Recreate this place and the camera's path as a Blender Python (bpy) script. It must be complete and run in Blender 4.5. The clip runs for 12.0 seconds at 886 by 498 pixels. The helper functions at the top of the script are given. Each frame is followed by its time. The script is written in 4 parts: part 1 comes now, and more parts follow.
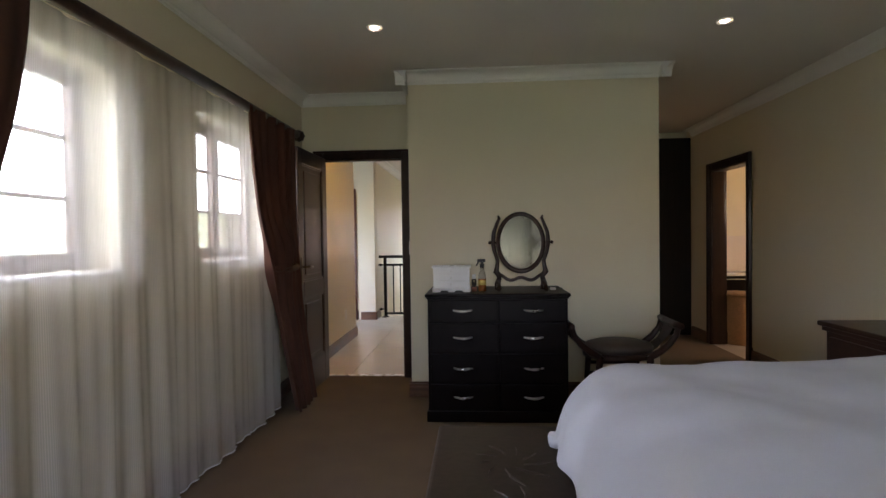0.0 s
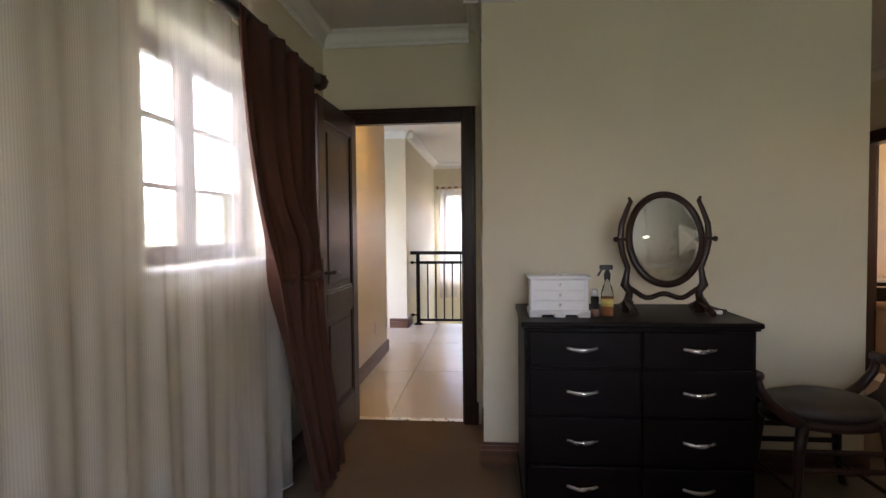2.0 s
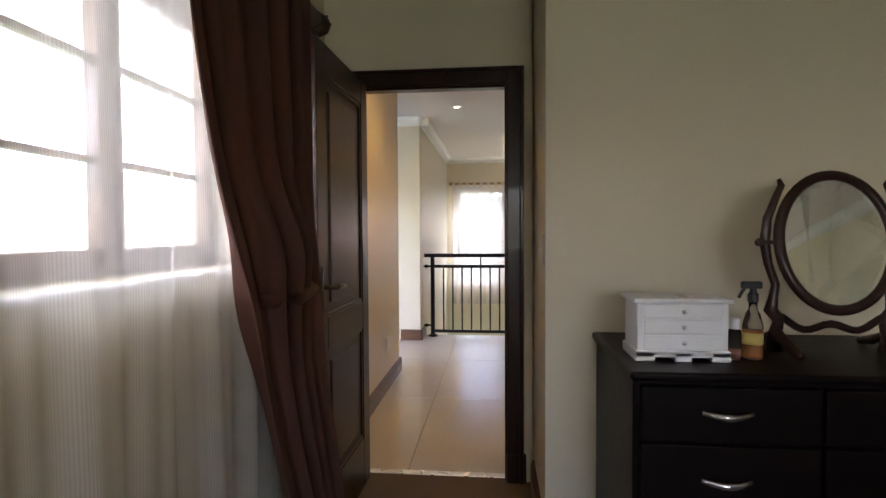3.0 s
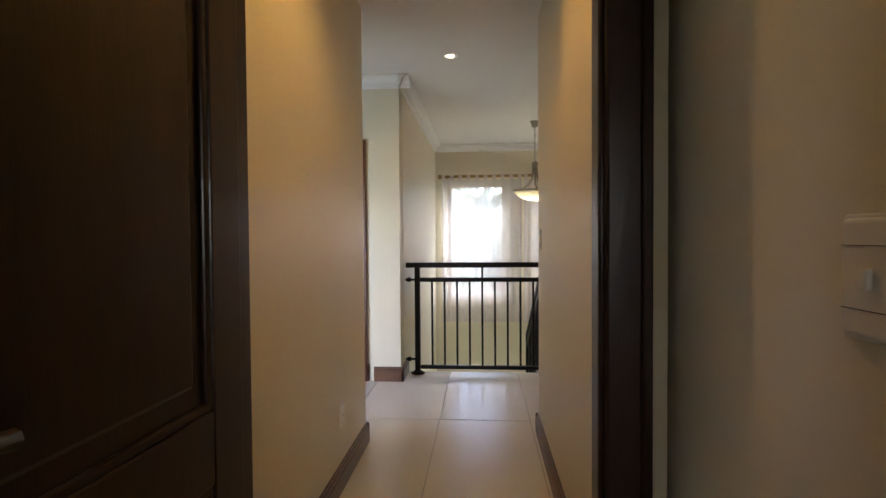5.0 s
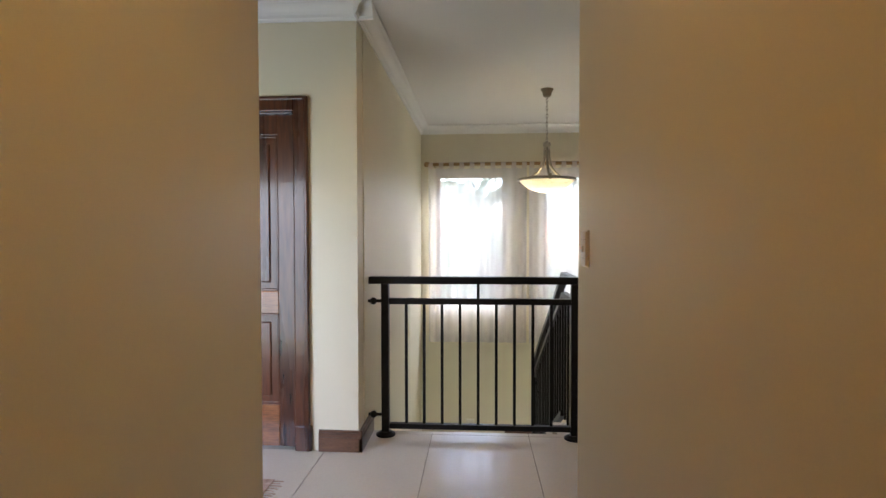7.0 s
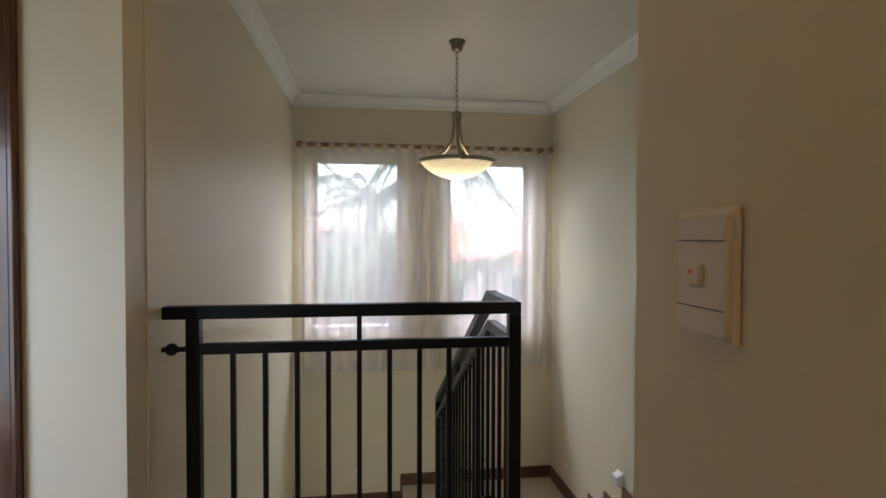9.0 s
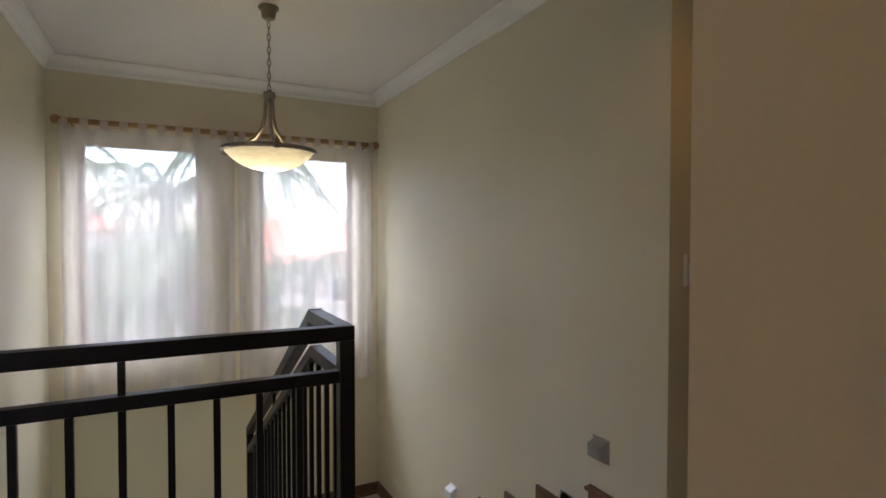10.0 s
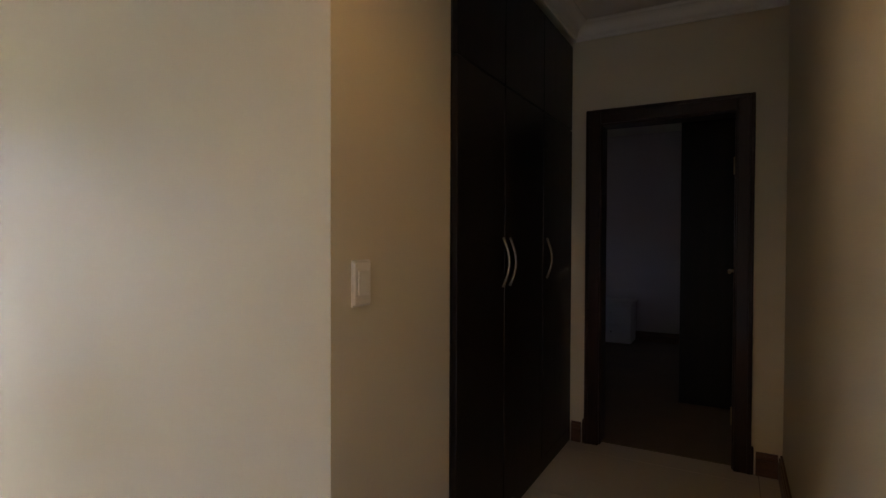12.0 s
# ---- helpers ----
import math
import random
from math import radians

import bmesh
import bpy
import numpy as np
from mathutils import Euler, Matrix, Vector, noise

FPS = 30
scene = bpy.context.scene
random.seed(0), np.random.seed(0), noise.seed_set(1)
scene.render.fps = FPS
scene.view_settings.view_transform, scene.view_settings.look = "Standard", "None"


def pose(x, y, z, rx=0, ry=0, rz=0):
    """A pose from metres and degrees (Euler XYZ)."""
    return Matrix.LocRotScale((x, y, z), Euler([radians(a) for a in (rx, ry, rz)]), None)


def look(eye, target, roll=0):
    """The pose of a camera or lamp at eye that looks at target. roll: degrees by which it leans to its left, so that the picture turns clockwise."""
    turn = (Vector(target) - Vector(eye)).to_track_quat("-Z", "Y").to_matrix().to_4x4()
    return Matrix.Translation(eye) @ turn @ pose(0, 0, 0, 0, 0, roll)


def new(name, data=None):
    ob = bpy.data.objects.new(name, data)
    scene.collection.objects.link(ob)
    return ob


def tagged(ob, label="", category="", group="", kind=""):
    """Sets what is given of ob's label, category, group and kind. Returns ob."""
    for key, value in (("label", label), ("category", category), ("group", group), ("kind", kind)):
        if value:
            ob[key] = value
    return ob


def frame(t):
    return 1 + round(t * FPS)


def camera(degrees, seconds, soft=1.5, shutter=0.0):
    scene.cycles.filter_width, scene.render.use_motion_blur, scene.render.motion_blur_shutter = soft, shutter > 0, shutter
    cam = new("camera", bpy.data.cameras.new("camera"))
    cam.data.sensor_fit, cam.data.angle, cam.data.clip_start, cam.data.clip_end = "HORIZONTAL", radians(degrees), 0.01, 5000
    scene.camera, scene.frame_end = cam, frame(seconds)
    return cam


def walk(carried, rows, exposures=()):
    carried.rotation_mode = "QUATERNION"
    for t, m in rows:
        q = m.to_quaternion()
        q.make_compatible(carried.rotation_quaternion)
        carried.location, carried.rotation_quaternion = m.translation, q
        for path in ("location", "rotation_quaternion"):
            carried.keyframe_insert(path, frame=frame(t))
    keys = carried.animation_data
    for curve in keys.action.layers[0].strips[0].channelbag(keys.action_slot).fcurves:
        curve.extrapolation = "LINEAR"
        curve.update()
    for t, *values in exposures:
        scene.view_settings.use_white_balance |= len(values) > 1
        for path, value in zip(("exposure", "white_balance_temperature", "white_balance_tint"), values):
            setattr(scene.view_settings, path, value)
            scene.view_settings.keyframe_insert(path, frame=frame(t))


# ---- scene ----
cam = camera(80.0, 12.0)
PATH = [
    (0, (0.761, 0.713, 1.286), (0.635, 2.708, 1.244), -0.8),
    (0.5, (0.631, 0.979, 1.275), (0.496, 2.974, 1.231), -0.6),
    (1, (0.541, 1.316, 1.299), (0.392, 3.31, 1.24), -0.4),
    (1.5, (0.408, 1.703, 1.286), (0.228, 3.694, 1.223), -0.4),
    (2, (0.271, 2.062, 1.293), (0.09, 4.052, 1.224), -0.5),
    (2.5, (0.162, 2.484, 1.289), (-0.028, 4.474, 1.224), -0.1),
    (3, (0.03, 2.867, 1.285), (-0.167, 4.856, 1.218), -0.3),
    (5, (-0.145, 4.520, 1.250), (-0.293, 6.514, 1.202), -0.4),
    (5.5, (-0.125, 4.905, 1.250), (-0.266, 6.900, 1.205), -0.3),
    (6, (-0.142, 5.275, 1.254), (-0.271, 7.271, 1.205), 0.0),
    (6.5, (-0.150, 5.625, 1.265), (-0.282, 7.620, 1.214), -0.1),
    (8.5, (-0.138, 6.988, 1.276), (-0.177, 8.987, 1.229), 0.2),
    (9, (-0.104, 7.286, 1.261), (0.168, 9.267, 1.218), 0.1),
    (9.5, (-0.089, 7.521, 1.263), (0.48, 9.438, 1.222), -0.1),
    (10, (-0.026, 7.694, 1.289), (0.888, 9.473, 1.241), -0.0),
    (10.5, (0.05, 7.888, 1.281), (1.253, 9.485, 1.242), 0.2),
    (11, (0.166, 8.038, 1.292), (1.659, 9.368, 1.25), -0.2),
    (11.5, (0.385, 8.110, 1.288), (2.010, 9.270, 1.243), 0.1),
    (12, (0.654, 8.213, 1.275), (2.404, 9.180, 1.239), 0.2),
]
EXPOSURES = [(0.0, 4.2, 6500, 22), (0.7, 4.2, 6500, 23), (2.0, 4.55, 6500, 25), (3.0, 4.4, 6500, 23), (5.0, 4.1, 6500, 19), (6.5, 4.15, 6500, 18), (8.5, 3.4, 6500, 20), (9.0, 3.4, 6500, 20), (10.5, 3.35, 6500, 20), (12.0, 4.15, 6500, 25)]
walk(cam, [(t, look(eye, target, roll)) for t, eye, target, roll in PATH], EXPOSURES)

# ---- light ----
world = bpy.data.worlds.new("sky")
scene.world = world
world.use_nodes = True
wn = world.node_tree.nodes
sky = wn.new("ShaderNodeTexSky")
sky.sky_type = 'NISHITA'
sky.sun_disc = False
sky.sun_elevation = radians(74)
sky.sun_rotation = radians(149)
sky.air_density, sky.dust_density = 1.0, 3.0
world.node_tree.links.new(sky.outputs[0], wn["Background"].inputs[0])
wn["Background"].inputs[1].default_value = 0.15
sun_data = bpy.data.lights.new("sun", 'SUN')
sun_data.energy, sun_data.angle, sun_data.color = 1.2, radians(12), (1.0, 0.95, 0.88)
sun = new("sun", sun_data)
sun.matrix_world = look((0, 0, 20), (-3, 5, 0))


def window_or_fill_light(name, at, target, sx, sy, watts, color=(0.86, 0.93, 1.0)):
    """An area lamp: the sky's light at a window, or added fill."""
    d = bpy.data.lights.new(name, 'AREA')
    d.shape, d.size, d.size_y, d.energy, d.color = 'RECTANGLE', sx, sy, watts, color
    ob = new(name, d)
    ob.matrix_world = look(at, target)
    return ob


def bulb(name, at, watts, color, radius=0.03, cone=None):
    d = bpy.data.lights.new(name, 'SPOT' if cone else 'POINT')
    d.energy, d.color, d.shadow_soft_size = watts, color, radius
    if cone:
        d.spot_size, d.spot_blend = radians(cone), 0.6
    ob = new(name, d)
    ob.matrix_world = look(at, (at[0], at[1] + 0.001, at[2] - 1))
    return ob


WARM = (1.0, 0.59, 0.17)
SKYC = (0.84, 0.92, 1.0)
window_or_fill_light("window_or_fill_light", (-1.62, 2.70, 2.05), (-0.85, 2.60, 1.48), 1.7, 1.2, 4.2, SKYC)
window_or_fill_light("window_or_fill_light", (-1.62, 4.90, 2.05), (-0.85, 4.60, 1.48), 2.6, 1.2, 6.5, SKYC)
window_or_fill_light("window_or_fill_light", (1.0, -1.55, 1.5), (1.0, 0, 1.4), 1.6, 1.1, 0.5, (0.80, 0.90, 1.0))
# Fill lamp added under the landing to brighten the lower stairs; no window there.
window_or_fill_light("window_or_fill_light", (-0.32, 9.30, -1.5), (-0.32, 11, -1.2), 0.9, 1.5, 0.22)
# Bathroom window; its warm tint stands in for an unseen indoor lamp.
window_or_fill_light("window_or_fill_light", (6.32, 6.0, 1.8), (4, 6.0, 1.6), 0.9, 0.6, 2.4, (1.0, 0.72, 0.45))
# Weak lamp added behind an unseen opening to light the second bedroom.
window_or_fill_light("window_or_fill_light", (6.6, 11.75, 1.5), (6.6, 9, 1.0), 0.3, 0.3, 0.04, (1.0, 0.86, 0.90))
window_or_fill_light("window_or_fill_light", (0.43, 14.1, 3.5), (0.43, 12.2, 0.95), 2.8, 1.6, 60.0, (0.74, 0.86, 1.0))
window_or_fill_light("window_or_fill_light", (-2.05, 7.46, 1.00), (-1.75, 9.0, 0.65), 1.1, 1.45, 1.3, (0.54, 0.66, 1.0))
bulb("downlight_bulb", (-0.375, 8.52, 2.56), 0.5, WARM, 0.03, 140)
bulb("downlight_bulb", (-0.33, 6.35, 2.56), 1.1, WARM, 0.03, 150)
bulb("downlight_bulb", (1.45, 8.50, 2.56), 0.55, WARM, 0.03, 140)
bulb("downlight_bulb", (0.14, 4.01, 2.56), 0.12, WARM, 0.03, 120)
bulb("downlight_bulb", (2.32, 4.12, 2.56), 0.12, WARM, 0.03, 120)
bulb("pendant_bulb", (0.485, 10.89, 1.745), 0.26, (1.0, 0.92, 0.8), 0.05)


# ---- materials ----
def mat(name, color, rough=0.6, var=0.12, scale=6.0, bump=0.1, fine=120.0, metal=0.0, stretch=(1, 1, 1), coat=0.0, second=None, spec=0.5):
    """A surface with a slow and a fine variation of its colour, and a fine relief."""
    m = bpy.data.materials.new(name)
    m.use_nodes = True
    n, l = m.node_tree.nodes, m.node_tree.links
    b = n["Principled BSDF"]
    tc, mp = n.new("ShaderNodeTexCoord"), n.new("ShaderNodeMapping")
    mp.inputs["Scale"].default_value = stretch
    l.new(tc.outputs["Object"], mp.inputs[0])
    slow, grain = n.new("ShaderNodeTexNoise"), n.new("ShaderNodeTexNoise")
    slow.inputs["Scale"].default_value, grain.inputs["Scale"].default_value = scale, fine
    slow.inputs["Detail"].default_value = 5
    l.new(mp.outputs[0], slow.inputs[0])
    l.new(mp.outputs[0], grain.inputs[0])
    add = n.new("ShaderNodeMath")
    add.operation = 'MULTIPLY_ADD'
    add.inputs[1].default_value, add.inputs[2].default_value = 0.4, 0.0
    l.new(grain.outputs[0], add.inputs[0])
    add2 = n.new("ShaderNodeMath")
    add2.operation = 'MULTIPLY_ADD'
    add2.inputs[1].default_value = 0.6
    l.new(slow.outputs[0], add2.inputs[0])
    l.new(add.outputs[0], add2.inputs[2])
    ramp = n.new("ShaderNodeValToRGB")
    a = [max(0, c * (1 - var)) for c in color]
    z = list(second) if second else [min(1, c * (1 + var)) for c in color]
    ramp.color_ramp.elements[0].position, ramp.color_ramp.elements[1].position = 0.32, 0.68
    ramp.color_ramp.elements[0].color, ramp.color_ramp.elements[1].color = (*a, 1), (*z, 1)
    l.new(add2.outputs[0], ramp.inputs[0])
    l.new(ramp.outputs[0], b.inputs["Base Color"])
    rr = n.new("ShaderNodeMapRange")
    rr.inputs[3].default_value, rr.inputs[4].default_value = max(0.02, rough * 0.85), min(1, rough * 1.15)
    l.new(slow.outputs[0], rr.inputs[0])
    l.new(rr.outputs[0], b.inputs["Roughness"])
    b.inputs["Specular IOR Level"].default_value = spec
    b.inputs["Metallic"].default_value, b.inputs["Coat Weight"].default_value = metal, coat
    bp = n.new("ShaderNodeBump")
    bp.inputs["Strength"].default_value, bp.inputs["Distance"].default_value = bump, 0.004
    l.new(add2.outputs[0], bp.inputs["Height"])
    l.new(bp.outputs[0], b.inputs["Normal"])
    return m


def glow(name, color, strength):
    m = bpy.data.materials.new(name)
    m.use_nodes = True
    b = m.node_tree.nodes["Principled BSDF"]
    b.inputs["Base Color"].default_value = (*color, 1)
    b.inputs["Emission Color"].default_value, b.inputs["Emission Strength"].default_value = (*color, 1), strength
    return m


def sheer(name, color, open_low, open_high, stripes, axis, through_light=0.45):
    """Thin net: partly see-through, the rest lets light through diffusely; woven stripes run down it."""
    m = bpy.data.materials.new(name)
    m.use_nodes = True
    n, l = m.node_tree.nodes, m.node_tree.links
    n.remove(n["Principled BSDF"])
    tr, df, tl = n.new("ShaderNodeBsdfTransparent"), n.new("ShaderNodeBsdfDiffuse"), n.new("ShaderNodeBsdfTranslucent")
    df.inputs[0].default_value = tl.inputs[0].default_value = (*color, 1)
    cloth, mix = n.new("ShaderNodeMixShader"), n.new("ShaderNodeMixShader")
    cloth.inputs[0].default_value = through_light
    l.new(df.outputs[0], cloth.inputs[1])
    l.new(tl.outputs[0], cloth.inputs[2])
    tc, wave, noi = n.new("ShaderNodeTexCoord"), n.new("ShaderNodeTexWave"), n.new("ShaderNodeTexNoise")
    wave.bands_direction = axis
    wave.inputs["Scale"].default_value = stripes
    wave.inputs["Distortion"].default_value = 0.6
    mp = n.new("ShaderNodeMapping")
    mp.inputs["Scale"].default_value = (9, 9, 0.12)
    l.new(tc.outputs["Object"], mp.inputs[0])
    l.new(mp.outputs[0], noi.inputs[0])
    l.new(tc.outputs["Object"], wave.inputs[0])
    mul = n.new("ShaderNodeMath")
    mul.operation = 'MULTIPLY'
    l.new(wave.outputs["Fac"], mul.inputs[0])
    l.new(noi.outputs["Fac"], mul.inputs[1])
    rg = n.new("ShaderNodeMapRange")
    rg.inputs[1].default_value, rg.inputs[2].default_value = 0.05, 0.55
    rg.inputs[3].default_value, rg.inputs[4].default_value = open_high, open_low
    l.new(mul.outputs[0], rg.inputs[0])
    l.new(rg.outputs[0], mix.inputs[0])
    l.new(cloth.outputs[0], mix.inputs[1])
    l.new(tr.outputs[0], mix.inputs[2])
    l.new(mix.outputs[0], n["Material Output"].inputs[0])
    return m


PAINT = mat("cream_wall_paint", (0.70, 0.625, 0.46), 0.42, 0.03, 1.3, 0.05, 260)
PAINT2 = mat("lilac_grey_wall_paint", (0.55, 0.50, 0.52), 0.6, 0.03, 1.3, 0.05, 260)
CEIL = mat("white_ceiling_paint", (0.74, 0.70, 0.65), 0.8, 0.02, 1.0, 0.05, 200)
CORN = mat("white_plaster_cornice", (0.80, 0.78, 0.73), 0.7, 0.03, 3.0, 0.04, 160)
CARPET = mat("brown_carpet", (0.165, 0.118, 0.078), 0.95, 0.16, 3.0, 0.8, 420)
TILE = mat("cream_porcelain_tile", (0.62, 0.56, 0.46), 0.22, 0.05, 2.2, 0.02, 60)
GROUT = mat("grey_grout", (0.30, 0.27, 0.23), 0.9, 0.1, 30, 0.2)
WOOD = mat("dark_stained_wood", (0.024, 0.0105, 0.0075), 0.30, 0.30, 2.2, 0.10, 30, stretch=(9, 9, 0.7), coat=0.12, second=(0.042, 0.017, 0.010), spec=0.25)
WOODH = mat("dark_stained_wood_level", (0.024, 0.0105, 0.0075), 0.30, 0.30, 2.2, 0.10, 30, stretch=(0.7, 9, 9), coat=0.12, second=(0.042, 0.017, 0.010), spec=0.25)
MAHOG = mat("red_brown_polished_wood", (0.036, 0.011, 0.006), 0.28, 0.4, 1.3, 0.04, 12, stretch=(5, 5, 0.5), coat=0.2, second=(0.15, 0.043, 0.014))
MAHOGL = mat("light_red_brown_rail_wood", (0.15, 0.050, 0.018), 0.30, 0.4, 2.4, 0.06, 26, stretch=(0.6, 6, 6), coat=0.35, second=(0.40, 0.15, 0.05))
SKIRT = mat("brown_skirting_wood", (0.09, 0.042, 0.022), 0.35, 0.35, 3, 0.08, 30, stretch=(1.5, 1.5, 9), coat=0.2, second=(0.20, 0.09, 0.045))
ESPRESSO = mat("espresso_veneer", (0.0045, 0.0028, 0.0028), 0.38, 0.3, 3, 0.06, 40, stretch=(0.8, 6, 6), second=(0.008, 0.0042, 0.0036), spec=0.12)
CUPB = mat("almost_black_cupboard_veneer", (0.009, 0.007, 0.006), 0.42, 0.3, 3, 0.05, 40, stretch=(6, 6, 0.6), second=(0.016, 0.011, 0.009), spec=0.25)
STEEL = mat("black_powder_coated_steel", (0.009, 0.0075, 0.007), 0.36, 0.2, 10, 0.12, 300, spec=0.18)
CHROME = mat("brushed_nickel", (0.72, 0.71, 0.68), 0.28, 0.05, 20, 0.02, 200, metal=1.0)
BRASS = mat("aged_brass", (0.42, 0.31, 0.17), 0.35, 0.15, 20, 0.04, 150, metal=1.0)
BRONZE = mat("dark_bronze", (0.10, 0.072, 0.05), 0.38, 0.2, 20, 0.04, 150, metal=1.0)
NICKEL = mat("dull_antique_nickel", (0.33, 0.29, 0.23), 0.36, 0.1, 20, 0.03, 150, metal=1.0)
ROD = mat("carved_dark_rod_wood", (0.030, 0.014, 0.009), 0.4, 0.4, 6, 0.12, 60, second=(0.06, 0.026, 0.015))
GOLD = mat("golden_brown_rod", (0.36, 0.20, 0.07), 0.35, 0.2, 10, 0.05, 90, coat=0.3)
DRAPE = mat("chocolate_rust_drape_cloth", (0.055, 0.020, 0.012), 0.9, 0.25, 3, 0.3, 500, stretch=(3, 3, 0.4), second=(0.115, 0.040, 0.023))
DUVET = mat("white_cotton_duvet", (0.62, 0.62, 0.67), 0.9, 0.04, 5, 0.35, 380)
UNDER = mat("grey_patterned_valance_cloth", (0.20, 0.20, 0.26), 0.9, 0.7, 9, 0.2, 60, second=(0.55, 0.55, 0.62))
LEATHER = mat("dark_carved_chest_wood", (0.022, 0.014, 0.010), 0.40, 0.4, 4, 0.3, 40, coat=0.2, second=(0.045, 0.028, 0.020), spec=0.25)
SEAT = mat("brown_seat_leather", (0.050, 0.034, 0.026), 0.45, 0.3, 14, 0.3, 150)
WHITE = mat("white_painted_wood", (0.78, 0.77, 0.76), 0.4, 0.03, 8, 0.04, 120)
PLAST = mat("off_white_plastic", (0.72, 0.68, 0.60), 0.35, 0.03, 8, 0.02, 120)
BLACKP = mat("black_plastic", (0.015, 0.015, 0.016), 0.4, 0.1, 20, 0.05)
AMBER = mat("amber_liquid", (0.55, 0.20, 0.06), 0.15, 0.1, 20, 0.0)
PINK = mat("pink_liquid", (0.55, 0.27, 0.22), 0.15, 0.1, 20, 0.0)
WICKER = mat("tan_wicker", (0.42, 0.25, 0.13), 0.7, 0.25, 30, 0.5, 130, stretch=(1, 1, 4))
BATHT = mat("pale_bathroom_tile", (0.70, 0.63, 0.56), 0.25, 0.05, 4, 0.02, 60)
COUNTER = mat("white_stone_counter", (0.72, 0.70, 0.68), 0.2, 0.06, 12, 0.02)
RUG = mat("rust_fringed_rug", (0.36, 0.20, 0.13), 0.95, 0.4, 25, 0.6, 300, second=(0.55, 0.42, 0.33))
ROOF = mat("terracotta_roof_tile", (0.42, 0.17, 0.11), 0.8, 0.25, 3, 0.3, 20)
RENDER = mat("pale_house_plaster", (0.55, 0.45, 0.38), 0.9, 0.1, 2, 0.2, 40)
FENCE = mat("grey_garden_wall", (0.35, 0.32, 0.30), 0.9, 0.15, 2, 0.3, 40)
GRASS = mat("lawn", (0.07, 0.11, 0.035), 0.95, 0.3, 1.5, 0.6, 60)
LEAF = mat("palm_leaf", (0.060, 0.095, 0.045), 0.6, 0.35, 6, 0.2, 60)
BARK = mat("palm_bark", (0.16, 0.12, 0.09), 0.9, 0.3, 12, 0.6, 60)
SHEER = sheer("cream_striped_sheer", (0.84, 0.79, 0.72), 0.55, 0.63, 60.0, 'Y', 0.26)
SHEER2 = sheer("white_voile", (0.84, 0.78, 0.74), 0.28, 0.38, 40.0, 'X', 0.15)
BULBG = glow("downlight_glow", (1.0, 0.86, 0.62), 0.8)
BOWL = bpy.data.materials.new("alabaster_glass")
BOWL.use_nodes = True
bn = BOWL.node_tree.nodes
bn.remove(bn["Principled BSDF"])
b_tl, b_gl, b_mix = bn.new("ShaderNodeBsdfTranslucent"), bn.new("ShaderNodeBsdfPrincipled"), bn.new("ShaderNodeMixShader")
b_no, b_ra = bn.new("ShaderNodeTexNoise"), bn.new("ShaderNodeValToRGB")
b_no.inputs["Scale"].default_value = 9.0
b_ra.color_ramp.elements[0].color, b_ra.color_ramp.elements[1].color = (0.62, 0.56, 0.36, 1), (0.86, 0.82, 0.62, 1)
b_gl.inputs["Roughness"].default_value, b_mix.inputs[0].default_value = 0.3, 0.4
for q in (b_tl.inputs[0], b_gl.inputs["Base Color"]):
    BOWL.node_tree.links.new(b_ra.outputs[0], q)
BOWL.node_tree.links.new(b_no.outputs[0], b_ra.inputs[0])
BOWL.node_tree.links.new(b_tl.outputs[0], b_mix.inputs[1])
BOWL.node_tree.links.new(b_gl.outputs[0], b_mix.inputs[2])
BOWL.node_tree.links.new(b_mix.outputs[0], bn["Material Output"].inputs[0])
NEON = glow("orange_indicator", (1.0, 0.25, 0.1), 0.005)
GLASS = bpy.data.materials.new("window_glass")
GLASS.use_nodes = True
gb = GLASS.node_tree.nodes["Principled BSDF"]
gb.inputs["Transmission Weight"].default_value, gb.inputs["Roughness"].default_value, gb.inputs["IOR"].default_value = 1.0, 0.0, 1.2
MIRROR = mat("silvered_mirror", (0.86, 0.88, 0.87), 0.02, 0.005, 3, 0.0, metal=1.0)


# ---- building helpers ----
def box(bm, x0, x1, y0, y1, z0, z1, bevel=0.0, seg=2):
    m = Matrix.LocRotScale(((x0 + x1) / 2, (y0 + y1) / 2, (z0 + z1) / 2), None, (abs(x1 - x0), abs(y1 - y0), abs(z1 - z0)))
    vs = bmesh.ops.create_cube(bm, size=1, matrix=m)["verts"]
    if bevel:
        es = list({e for v in vs for e in v.link_edges})
        bmesh.ops.bevel(bm, geom=es, offset=bevel, segments=seg, profile=0.5, affect='EDGES', clamp_overlap=True)
    return bm


def cyl(bm, p0, p1, r0, r1=None, seg=16):
    p0, p1 = Vector(p0), Vector(p1)
    d = p1 - p0
    m = Matrix.Translation((p0 + p1) / 2) @ d.to_track_quat("Z", "Y").to_matrix().to_4x4()
    bmesh.ops.create_cone(bm, cap_ends=True, segments=seg, radius1=r0, radius2=r0 if r1 is None else r1, depth=d.length, matrix=m)
    return bm


def ball(bm, at, r, scale=(1, 1, 1), seg=14):
    bmesh.ops.create_uvsphere(bm, u_segments=seg, v_segments=max(6, seg // 2), radius=r, matrix=Matrix.LocRotScale(at, None, scale))
    return bm


def lathe(bm, at, profile, seg=24, sx=1.0, sy=1.0):
    """Turns a profile of (radius, height) round the upright through at."""
    rings = []
    for r, z in profile:
        rings.append([bm.verts.new((at[0] + sx * r * math.cos(2 * math.pi * k / seg), at[1] + sy * r * math.sin(2 * math.pi * k / seg), at[2] + z)) for k in range(seg)])
